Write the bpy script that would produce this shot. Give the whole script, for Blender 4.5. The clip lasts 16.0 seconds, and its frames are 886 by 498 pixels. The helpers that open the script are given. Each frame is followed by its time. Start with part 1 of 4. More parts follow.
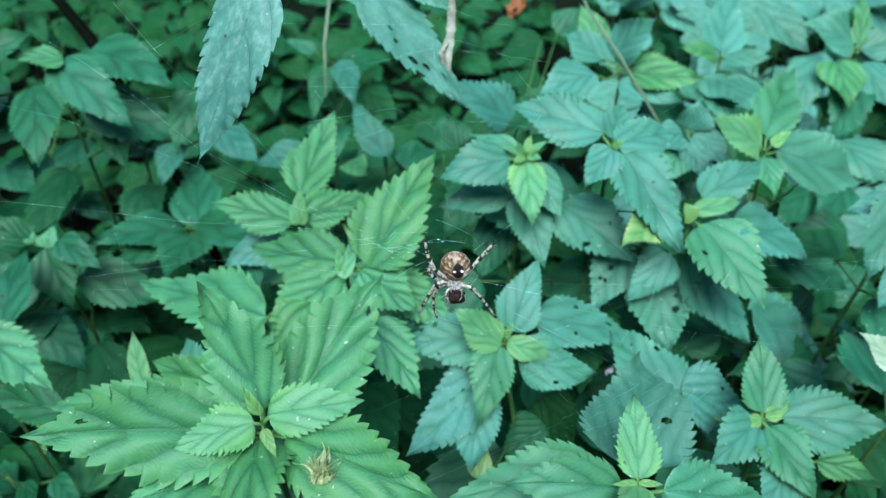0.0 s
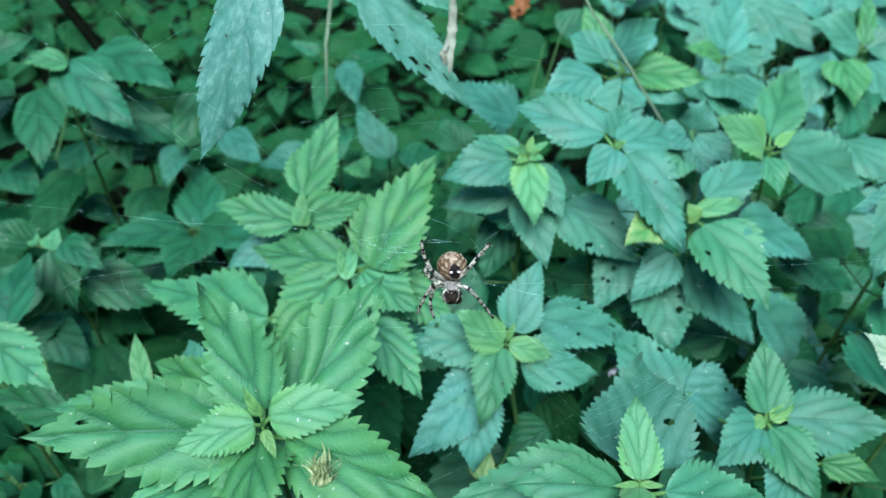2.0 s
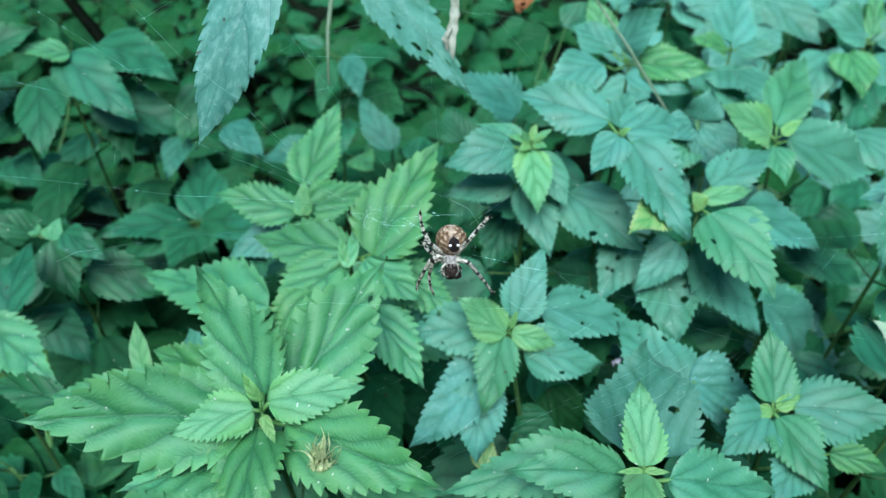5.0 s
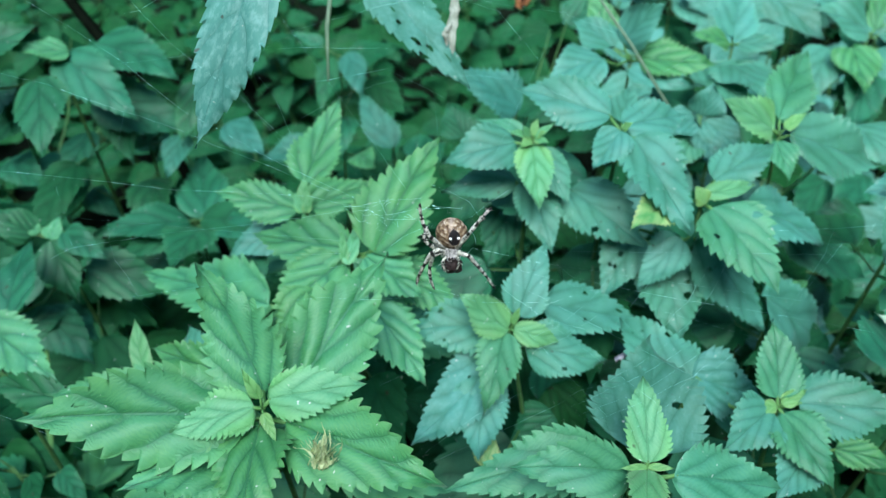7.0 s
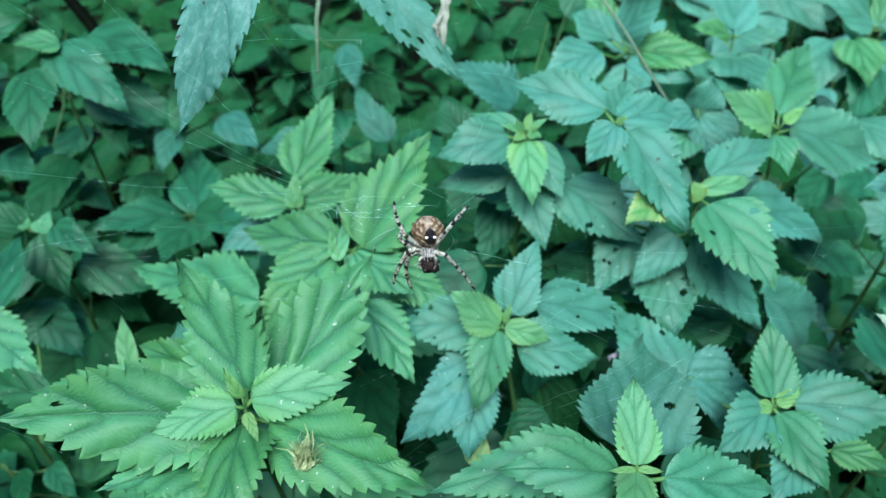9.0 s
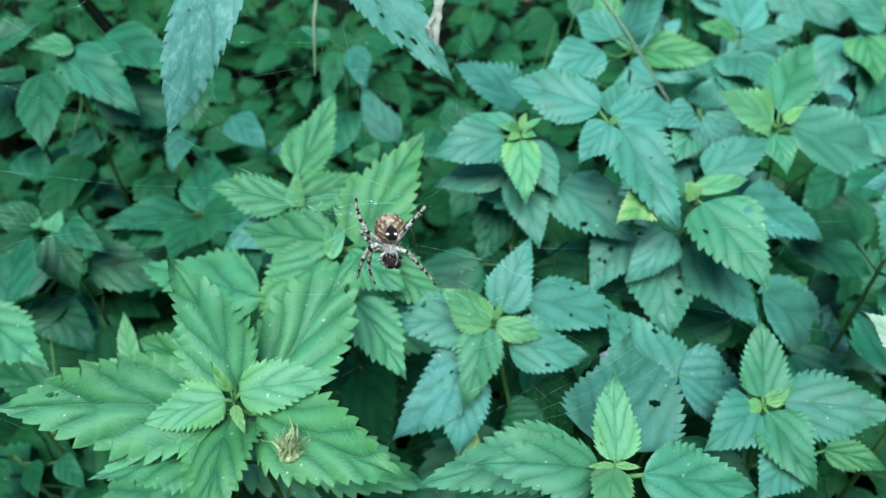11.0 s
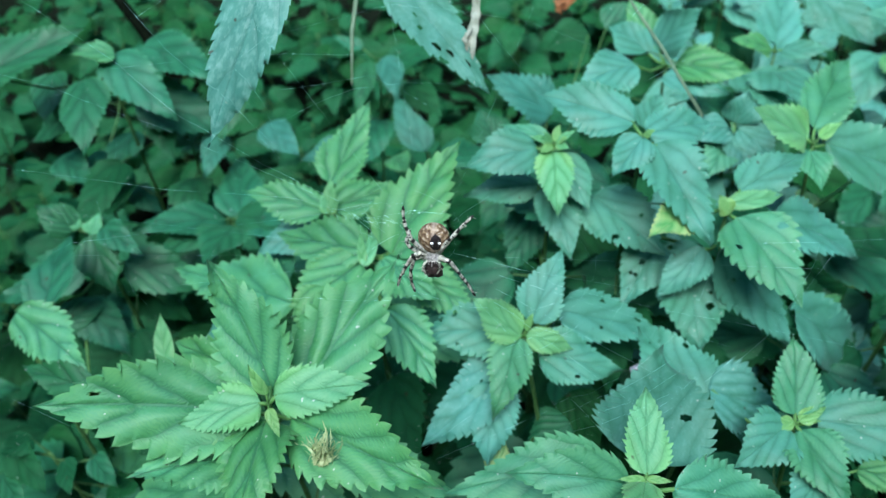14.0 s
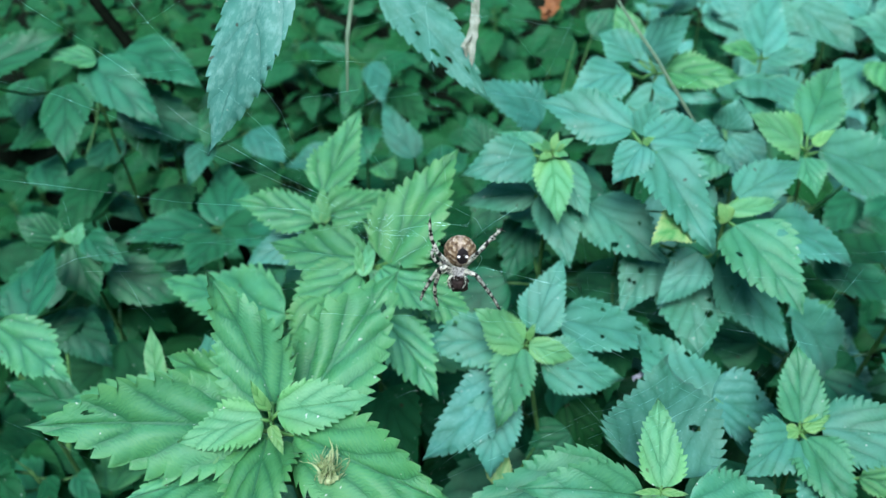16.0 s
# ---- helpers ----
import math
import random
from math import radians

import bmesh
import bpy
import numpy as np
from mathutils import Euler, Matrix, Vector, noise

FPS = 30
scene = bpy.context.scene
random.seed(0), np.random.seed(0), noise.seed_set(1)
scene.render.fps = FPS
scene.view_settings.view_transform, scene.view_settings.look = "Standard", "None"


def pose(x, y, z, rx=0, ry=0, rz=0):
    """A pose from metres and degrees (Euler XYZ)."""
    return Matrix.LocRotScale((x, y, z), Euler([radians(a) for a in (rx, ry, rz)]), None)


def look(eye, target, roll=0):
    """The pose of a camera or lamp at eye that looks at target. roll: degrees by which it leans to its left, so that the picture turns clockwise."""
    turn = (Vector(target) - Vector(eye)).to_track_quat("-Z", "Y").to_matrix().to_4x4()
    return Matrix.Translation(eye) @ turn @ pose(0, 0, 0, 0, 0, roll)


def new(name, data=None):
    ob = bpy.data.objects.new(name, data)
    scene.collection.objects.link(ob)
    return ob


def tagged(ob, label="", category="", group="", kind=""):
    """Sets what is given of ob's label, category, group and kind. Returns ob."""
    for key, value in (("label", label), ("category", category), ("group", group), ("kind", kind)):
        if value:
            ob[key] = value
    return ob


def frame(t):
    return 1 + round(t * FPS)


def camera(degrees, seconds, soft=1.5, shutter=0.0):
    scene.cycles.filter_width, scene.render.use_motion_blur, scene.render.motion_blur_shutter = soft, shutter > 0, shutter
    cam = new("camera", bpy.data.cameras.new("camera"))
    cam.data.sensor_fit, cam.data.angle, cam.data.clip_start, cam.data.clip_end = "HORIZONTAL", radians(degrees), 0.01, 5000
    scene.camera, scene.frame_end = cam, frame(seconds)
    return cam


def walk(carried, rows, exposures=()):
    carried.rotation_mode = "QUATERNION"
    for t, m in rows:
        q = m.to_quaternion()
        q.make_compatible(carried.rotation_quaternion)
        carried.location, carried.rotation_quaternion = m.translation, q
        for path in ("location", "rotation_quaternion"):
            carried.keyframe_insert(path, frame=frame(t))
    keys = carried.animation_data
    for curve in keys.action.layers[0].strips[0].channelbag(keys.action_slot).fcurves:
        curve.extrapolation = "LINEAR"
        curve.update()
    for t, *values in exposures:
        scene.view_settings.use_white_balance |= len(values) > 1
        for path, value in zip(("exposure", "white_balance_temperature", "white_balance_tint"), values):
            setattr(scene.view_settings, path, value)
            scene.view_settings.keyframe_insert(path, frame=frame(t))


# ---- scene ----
cam = camera(61.78, 16.0, soft=0.4)
cam.data.dof.use_dof, cam.data.dof.focus_distance, cam.data.dof.aperture_fstop = True, 0.23, 15.5
EXPOSURE = (2.74, 5750, 10)
PATH = [
    (0.0, 0.00075, 0.00416, 1.00016, 0.080, -40.278, 0.050),
    (0.5, 0.00104, 0.00342, 1.00069, 0.342, -40.323, -0.016),
    (1.0, 0.00100, 0.00352, 1.00036, 0.458, -40.185, -0.262),
    (1.5, 0.00277, 0.00427, 0.99969, 0.676, -40.141, -0.426),
    (2.0, 0.00347, 0.00449, 0.99906, 0.756, -40.124, -0.506),
    (2.5, 0.00361, 0.00522, 0.99722, 0.914, -40.165, -0.526),
    (3.0, 0.00367, 0.00451, 0.99491, 0.928, -40.130, -0.486),
    (3.5, 0.00508, 0.00306, 0.99447, 1.043, -40.085, -0.550),
    (4.0, 0.00357, 0.00296, 0.99091, 1.152, -40.048, -0.648),
    (6.5, 0.00741, 0.00211, 0.98995, 1.377, -39.906, -1.056),
    (7.0, 0.00536, 0.00352, 0.98757, 1.468, -40.019, -1.220),
    (7.5, 0.00567, 0.00630, 0.98751, 1.524, -40.043, -1.281),
    (8.0, 0.00799, 0.00852, 0.98642, 1.560, -40.099, -1.370),
    (8.5, 0.01094, 0.00842, 0.98694, 1.621, -40.361, -1.429),
    (9.0, 0.01262, 0.00963, 0.98434, 1.927, -40.522, -1.372),
    (11.5, 0.03188, 0.00414, 0.98765, 5.532, -40.315, -3.298),
    (12.0, 0.02992, 0.00325, 0.99180, 6.511, -40.131, -3.585),
    (12.5, 0.02846, 0.00328, 0.99315, 6.901, -39.916, -3.898),
    (13.0, 0.02935, 0.00213, 0.99117, 7.239, -39.878, -3.938),
    (13.5, 0.02853, 0.00140, 0.99131, 7.231, -39.628, -3.779),
    (14.0, 0.02548, 0.00296, 0.98894, 6.780, -39.650, -3.196),
    (14.5, 0.02171, 0.00541, 0.98815, 5.866, -39.610, -2.560),
    (15.0, 0.01841, 0.00804, 0.98521, 4.940, -39.553, -2.041),
    (15.5, 0.01675, 0.00874, 0.98492, 4.300, -39.483, -1.822),
    (16.0, 0.01084, 0.00829, 0.98662, 4.084, -39.287, -1.826),
]
walk(cam, [(t, pose(x, y, z, 90 + pitch, 0, yaw) @ pose(0, 0, 0, 0, 0, roll)) for t, x, y, z, yaw, pitch, roll in PATH], [(0.0, *EXPOSURE), (16.0, *EXPOSURE)])

# ---- light ----
world = bpy.data.worlds.new("sky")
scene.world = world
world.use_nodes = True
sky = world.node_tree.nodes.new("ShaderNodeTexSky")
sky.sky_type, sky.sun_disc = "NISHITA", False
sky.sun_elevation, sky.sun_rotation = radians(48), radians(200)
world.node_tree.nodes["Background"].inputs[1].default_value = 0.10
world.node_tree.links.new(sky.outputs[0], world.node_tree.nodes["Background"].inputs[0])
sun = new("sun", bpy.data.lights.new("sun", "SUN"))
sun.data.energy, sun.data.angle, sun.data.color = 1.6, radians(40), (1.0, 0.96, 0.9)
sun.matrix_world = look((0, -0.75, 2.0), (0, 0.25, 0.7))


# ---- materials ----
def shader(name):
    m = bpy.data.materials.new(name)
    m.use_nodes = True
    return m, m.node_tree.nodes, m.node_tree.links, m.node_tree.nodes["Principled BSDF"]


def ramp(nodes, links, source, stops):
    r = nodes.new("ShaderNodeValToRGB")
    while len(r.color_ramp.elements) < len(stops):
        r.color_ramp.elements.new(0.5)
    for e, (p, c) in zip(r.color_ramp.elements, stops):
        e.position, e.color = p, (*c, 1)
    links.new(source, r.inputs[0])
    return r.outputs[0]


def calc(nodes, links, op, a, b=None, c=None):
    n = nodes.new("ShaderNodeMath")
    n.operation = op
    for k, v in enumerate((a, b, c)):
        if v is None:
            continue
        if isinstance(v, (int, float)):
            n.inputs[k].default_value = v
        else:
            links.new(v, n.inputs[k])
    return n.outputs[0]


def noise_node(nodes, links, scale, detail=3, rough=0.55, vector=None):
    n = nodes.new("ShaderNodeTexNoise")
    n.inputs["Scale"].default_value, n.inputs["Detail"].default_value, n.inputs["Roughness"].default_value = scale, detail, rough
    if vector is not None:
        links.new(vector, n.inputs["Vector"])
    return n.outputs["Fac"]


def mixed(nodes, links, fac, a, b):
    n = nodes.new("ShaderNodeMix")
    n.data_type = "RGBA"
    if isinstance(fac, (int, float)):
        n.inputs[0].default_value = fac
    else:
        links.new(fac, n.inputs[0])
    for k, v in ((6, a), (7, b)):
        if isinstance(v, tuple):
            n.inputs[k].default_value = (*v, 1)
        else:
            links.new(v, n.inputs[k])
    return n.outputs[2]


VEINS, RISE = 3.0, 2.7   # side veins on each half of a leaf, and how steeply they climb towards the tip


def leaf_material(name, low, high, vein, edge, gloss=0.42, line=0.28, bloom=0.0, fuzz=0.1, spec=0.38, puff=0.7, rugose=0.9, thin_light=0.16, heart=0.0, barb=1.0, relief=1.0):
    """Nettle leaf: feathered veins follow the leaf's own coordinates (across, along)."""
    m, nodes, links, bsdf = shader(name)

    def op(kind, *values):
        return calc(nodes, links, kind, *values)

    def step(value, low_end, high_end, to_low, to_high):
        n = nodes.new("ShaderNodeMapRange")
        n.interpolation_type = "SMOOTHSTEP"
        for k, v in enumerate((value, low_end, high_end, to_low, to_high)):
            if isinstance(v, (int, float)):
                n.inputs[k].default_value = v
            else:
                links.new(v, n.inputs[k])
        return n.outputs[0]

    uv = nodes.new("ShaderNodeUVMap").outputs[0]
    sep = nodes.new("ShaderNodeSeparateXYZ")
    links.new(uv, sep.inputs[0])
    across = op("ABSOLUTE", op("MULTIPLY_ADD", sep.outputs[0], 2.0, -1.0))
    along = sep.outputs[1]   # lines of equal value run along the side veins
    info = nodes.new("ShaderNodeObjectInfo").outputs["Random"]
    shift = nodes.new("ShaderNodeVectorMath")
    place = nodes.new("ShaderNodeTexCoord").outputs["Object"]
    links.new(place, shift.inputs[0])
    links.new(op("MULTIPLY", info, 9.0), shift.inputs[1])
    geo = shift.outputs[0]
    # side veins climb towards the tip; short feathers stand off them
    wander = noise_node(nodes, links, 70, 2, 0.5, geo)
    phase = op("MULTIPLY_ADD", along, VEINS, op("MULTIPLY", wander, 0.55))
    tri = op("PINGPONG", phase, 0.5)
    rough_feather = noise_node(nodes, links, 230, 2, 0.5, geo)
    own = nodes.new("ShaderNodeSeparateXYZ")
    links.new(place, own.inputs[0])
    feather = op("MULTIPLY_ADD", op("ABSOLUTE", own.outputs[0]), 520.0, op("MULTIPLY_ADD", own.outputs[1], 330.0, op("MULTIPLY", rough_feather, 3.2)))
    feather = op("POWER", op("MULTIPLY", op("PINGPONG", feather, 0.5), 2.0), 1.3)
    fade = op("MULTIPLY", op("SUBTRACT", 1.06, across), 2.6)
    fade.node.use_clamp = True
    halo = step(tri, 0.0, op("MULTIPLY_ADD", feather, 0.26 * barb, 0.13 + 0.1 * (1 - barb)), 1.0, 0.0)
    thread_line = step(tri, 0.0, 0.04, 1.0, 0.0)
    side = op("MULTIPLY", op("MULTIPLY_ADD", halo, 0.72, op("MULTIPLY", thread_line, 0.25)), fade)
    mid = step(across, 0.012, op("MULTIPLY_ADD", feather, 0.05, 0.06), 1.0, 0.0)
    veins = op("MAXIMUM", side, mid)
    dome = op("POWER", op("MULTIPLY", tri, 2.0), 0.7)
    mottle = noise_node(nodes, links, 55, 3, 0.55, geo)
    broad = noise_node(nodes, links, 16, 2, 0.5, geo)
    grain = noise_node(nodes, links, 300, 3, 0.6, geo)
    blend = op("ADD", op("MULTIPLY", mottle, 0.55), op("MULTIPLY_ADD", dome, 0.12, op("MULTIPLY_ADD", broad, 0.22, op("MULTIPLY", grain, 0.26))))
    base = mixed(nodes, links, ramp(nodes, links, blend, ((0.44, (0, 0, 0)), (0.74, (1, 1, 1)))), low, high)
    # the rim and the crests between veins are yellower
    warm_rim = op("MULTIPLY", op("POWER", across, 3.0), op("MULTIPLY_ADD", wander, 1.0, -0.15))
    warm_rim.node.use_clamp = True
    base = mixed(nodes, links, warm_rim, base, edge)
    crest = op("MULTIPLY", op("MULTIPLY", dome, op("MULTIPLY_ADD", feather, -0.7 * barb, 1.0)), op("MULTIPLY_ADD", wander, 1.6, -0.35))
    crest.node.use_clamp = True
    base = mixed(nodes, links, crest, base, edge)
    base = mixed(nodes, links, op("MULTIPLY", veins, op("MULTIPLY", line, op("MULTIPLY_ADD", mottle, 1.4, 0.25))), base, vein)
    if heart:   # the foot of a young blade is yellow-green
        base = mixed(nodes, links, step(along, -0.4, 0.2, heart, 0.0), base, (0.30, 0.50, 0.06))
    if bloom:   # silvery patches between the veins
        long_way = nodes.new("ShaderNodeMapping")
        long_way.inputs["Scale"].default_value = (1.0, 0.5, 1.0)
        links.new(geo, long_way.inputs["Vector"])
        patch = noise_node(nodes, links, 480, 3, 0.6, long_way.outputs[0])
        silver = op("MULTIPLY", step(patch, 0.42, 0.68, 0.0, bloom), op("MULTIPLY_ADD", dome, 0.7, 0.3))
        base = mixed(nodes, links, silver, base, (0.24, 0.50, 0.43))
    base = mixed(nodes, links, op("MULTIPLY", op("POWER", across, 14.0), 0.5), base, edge)
    # pale and brown flecks
    fleck = noise_node(nodes, links, 420, 2, 0.5, geo)
    base = mixed(nodes, links, ramp(nodes, links, fleck, ((0.73, (0, 0, 0)), (0.76, (0.9, 0.9, 0.9)))), base, (0.50, 0.58, 0.50))
    spot = noise_node(nodes, links, 210, 1, 0.4, geo)
    base = mixed(nodes, links, ramp(nodes, links, spot, ((0.775, (0, 0, 0)), (0.80, (0.8, 0.8, 0.8)))), base, (0.035, 0.03, 0.015))
    hue = nodes.new("ShaderNodeHueSaturation")
    links.new(op("MULTIPLY_ADD", info, 0.028, 0.487), hue.inputs["Hue"])
    links.new(op("MULTIPLY_ADD", broad, 0.45, op("MULTIPLY_ADD", info, 0.20, 0.57)), hue.inputs["Value"])
    hue.inputs["Saturation"].default_value = 1.0
    links.new(base, hue.inputs["Color"])
    links.new(hue.outputs[0], bsdf.inputs["Base Color"])
    links.new(op("MULTIPLY_ADD", mottle, 0.25, gloss), bsdf.inputs["Roughness"])
    bsdf.inputs["Specular IOR Level"].default_value = spec
    bsdf.inputs["Sheen Weight"].default_value, bsdf.inputs["Sheen Roughness"].default_value = fuzz, 0.4
    height = op("MULTIPLY_ADD", thread_line, -0.25 * relief, op("MULTIPLY", halo, -0.5 * relief))
    height = op("MULTIPLY_ADD", mid, -0.9, height)
    height = op("MULTIPLY_ADD", mottle, 0.5, op("MULTIPLY_ADD", grain, rugose, height))
    height = op("MULTIPLY_ADD", dome, puff, op("MULTIPLY_ADD", feather, -0.10 * barb, height))
    bump = nodes.new("ShaderNodeBump")
    bump.inputs["Strength"].default_value, bump.inputs["Distance"].default_value = 0.5, 0.0006
    links.new(height, bump.inputs["Height"])
    links.new(bump.outputs[0], bsdf.inputs["Normal"])
    # thin leaf: some light comes through
    thin = nodes.new("ShaderNodeBsdfTranslucent")
    links.new(mixed(nodes, links, 0.5, hue.outputs[0], high), thin.inputs["Color"])
    links.new(bump.outputs[0], thin.inputs["Normal"])
    mix = nodes.new("ShaderNodeMixShader")
    mix.inputs[0].default_value = thin_light
    links.new(bsdf.outputs[0], mix.inputs[1])
    links.new(thin.outputs[0], mix.inputs[2])
    links.new(mix.outputs[0], nodes["Material Output"].inputs["Surface"])
    return m


LEAF = {
    "bud": leaf_material("bud_leaf", (0.125, 0.37, 0.10), (0.19, 0.46, 0.145), (0.10, 0.32, 0.075), (0.24, 0.50, 0.18), line=0.2, thin_light=0.3, heart=0.2),
    "young": leaf_material("young_leaf", (0.076, 0.275, 0.095), (0.114, 0.365, 0.150), (0.046, 0.20, 0.065), (0.17, 0.42, 0.16), line=0.3, thin_light=0.22, heart=0.18, puff=0.5, rugose=0.4),
    "fresh": leaf_material("fresh_leaf", (0.038, 0.200, 0.058), (0.072, 0.290, 0.130), (0.016, 0.118, 0.054), (0.114, 0.345, 0.108), line=0.62, puff=0.9, fuzz=0.06, rugose=1.1),
    "mature": leaf_material("mature_leaf", (0.035, 0.172, 0.090), (0.076, 0.268, 0.192), (0.016, 0.115, 0.064), (0.085, 0.31, 0.185), line=0.27, fuzz=0.06, puff=0.22, rugose=0.6, relief=0.5, barb=0.8),
    "green": leaf_material("green_leaf", (0.034, 0.190, 0.076), (0.072, 0.288, 0.165), (0.014, 0.112, 0.055), (0.104, 0.34, 0.15), line=0.34, fuzz=0.06, puff=0.4, rugose=0.55, relief=0.65),
    "dusty": leaf_material("dusty_leaf", (0.026, 0.155, 0.082), (0.062, 0.250, 0.180), (0.012, 0.105, 0.056), (0.09, 0.27, 0.18), 0.5, 0.22, 0.16, barb=0.6, fuzz=0.05, puff=0.22, rugose=0.6, relief=0.5),
    # teal and mid: shade on left and rear plants put into leaf colour
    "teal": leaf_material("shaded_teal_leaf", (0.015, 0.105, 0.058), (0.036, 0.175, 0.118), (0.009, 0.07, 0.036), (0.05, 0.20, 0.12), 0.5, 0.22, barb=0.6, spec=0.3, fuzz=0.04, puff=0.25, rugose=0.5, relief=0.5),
    "mid": leaf_material("half_shaded_leaf", (0.009, 0.088, 0.032), (0.021, 0.140, 0.062), (0.006, 0.058, 0.023), (0.034, 0.185, 0.070), line=0.45, spec=0.3, fuzz=0.04),
    "leafgreen": leaf_material("bright_leaf", (0.064, 0.26, 0.080), (0.102, 0.345, 0.140), (0.040, 0.20, 0.045), (0.14, 0.40, 0.17), line=0.5, heart=0.3),
    "yellow": leaf_material("yellowing_leaf", (0.085, 0.29, 0.07), (0.15, 0.37, 0.13), (0.06, 0.24, 0.04), (0.40, 0.48, 0.16), line=0.3, relief=0.6, puff=0.4),
    "pale": leaf_material("pale_leaf", (0.2, 0.38, 0.2), (0.36, 0.48, 0.32), (0.12, 0.30, 0.14), (0.46, 0.52, 0.4)),
    "silver": leaf_material("silvery_leaf", (0.046, 0.208, 0.162), (0.080, 0.285, 0.230), (0.034, 0.165, 0.125), (0.10, 0.32, 0.25), 0.42, 0.25, 0.60, barb=0.1, puff=0.2, rugose=0.25, fuzz=0.04, spec=0.35),
    # low: deep shade beneath and behind the stand is part of this green
    "low": leaf_material("deep_shaded_leaf", (0.005, 0.053, 0.015), (0.010, 0.088, 0.025), (0.004, 0.042, 0.012), (0.017, 0.11, 0.033), 0.55, fuzz=0.0, spec=0.15, line=0.3),
}


def plain_material(name, low, high, scale, rough=0.7, bump=0.0, dist=0.001, metal=0.0, spec=0.3):
    m, nodes, links, bsdf = shader(name)
    geo = nodes.new("ShaderNodeTexCoord").outputs["Object"]
    n = noise_node(nodes, links, scale, 5, 0.62, geo)
    links.new(ramp(nodes, links, n, ((0.3, low), (0.7, high))), bsdf.inputs["Base Color"])
    bsdf.inputs["Roughness"].default_value, bsdf.inputs["Metallic"].default_value = rough, metal
    bsdf.inputs["Specular IOR Level"].default_value = spec
    if bump:
        b = nodes.new("ShaderNodeBump")
        b.inputs["Strength"].default_value, b.inputs["Distance"].default_value = bump, dist
        links.new(n, b.inputs["Height"])
        links.new(b.outputs[0], bsdf.inputs["Normal"])
    return m


STEM = plain_material("nettle_stem", (0.025, 0.085, 0.02), (0.06, 0.15, 0.04), 120, 0.6, 0.4)
STALK = plain_material("leaf_stalk", (0.05, 0.16, 0.035), (0.11, 0.26, 0.07), 160, 0.6, 0.3)
OLD_STEM = plain_material("old_stem", (0.07, 0.13, 0.075), (0.15, 0.23, 0.14), 90, 0.8, 0.5)
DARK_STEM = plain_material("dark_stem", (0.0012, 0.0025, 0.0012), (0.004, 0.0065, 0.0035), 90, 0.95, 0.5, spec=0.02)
STRAW = plain_material("straw", (0.17, 0.25, 0.08), (0.40, 0.48, 0.24), 260, 0.8, 0.6)
DRY = plain_material("dry_leaf", (0.11, 0.14, 0.09), (0.32, 0.36, 0.28), 220, 0.8, 0.6)
PETAL = plain_material("withered_petal", (0.17, 0.17, 0.18), (0.36, 0.36, 0.37), 300, 0.7, 0.4)
RUST = plain_material("rust_leaf", (0.10, 0.04, 0.012), (0.24, 0.10, 0.03), 120, 0.7, 0.5)
# for the added, unseen ring that blocks low sky light
SKY_SCREEN = plain_material("thicket", (0.006, 0.03, 0.010), (0.03, 0.10, 0.03), 6, 0.9, 1.0, 0.2, spec=0.05)
# near-black: the shade under the leaves is included in the soil colour
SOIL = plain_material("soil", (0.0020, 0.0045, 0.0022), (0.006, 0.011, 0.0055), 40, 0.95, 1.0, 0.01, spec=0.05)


# ---- building blocks ----
def link_mesh(name, verts, faces, material, parent=None, label="", uv=None, smooth=True, slots=None):
    me = bpy.data.meshes.new(name)
    me.from_pydata([tuple(v) for v in verts], [], faces)
    for m in (material if isinstance(material, (list, tuple)) else [material]):
        me.materials.append(m)
    if slots is not None:
        me.polygons.foreach_set("material_index", slots)
    me.polygons.foreach_set("use_smooth", [smooth] * len(me.polygons))
    if uv is not None:
        layer = me.uv_layers.new(name="UVMap")
        index = np.zeros(len(me.loops), dtype=np.int32)
        me.loops.foreach_get("vertex_index", index)
        layer.data.foreach_set("uv", np.asarray(uv, dtype=np.float32)[index].ravel())
    ob = new(name, me)
    if parent is not None:
        ob.parent = parent
    if label:
        tagged(ob, label)
    return ob


def tube(points, radii, sides=6):
    """Verts and faces of a tapered tube through the points."""
    pts = [Vector(p) for p in points]
    verts, faces = [], []
    for i, p in enumerate(pts):
        d = (pts[min(i + 1, len(pts) - 1)] - pts[max(i - 1, 0)]).normalized()
        a = d.cross(Vector((0.31, 0.87, 0.12)).normalized())
        a.normalize()
        b = d.cross(a)
        for k in range(sides):
            w = 2 * math.pi * k / sides
            verts.append(p + (a * math.cos(w) + b * math.sin(w)) * radii[i])
    for i in range(len(pts) - 1):
        for k in range(sides):
            j = (k + 1) % sides
            faces.append((i * sides + k, i * sides + j, (i + 1) * sides + j, (i + 1) * sides + k))
    faces.append(tuple(range(sides - 1, -1, -1)))
    faces.append(tuple((len(pts) - 1) * sides + k for k in range(sides)))
    return verts, faces


def gather(pieces):
    verts, faces = [], []
    for v, f in pieces:
        n = len(verts)
        verts += v
        faces += [tuple(i + n for i in q) for q in f]
    return verts, faces


RNG = random.Random(7)


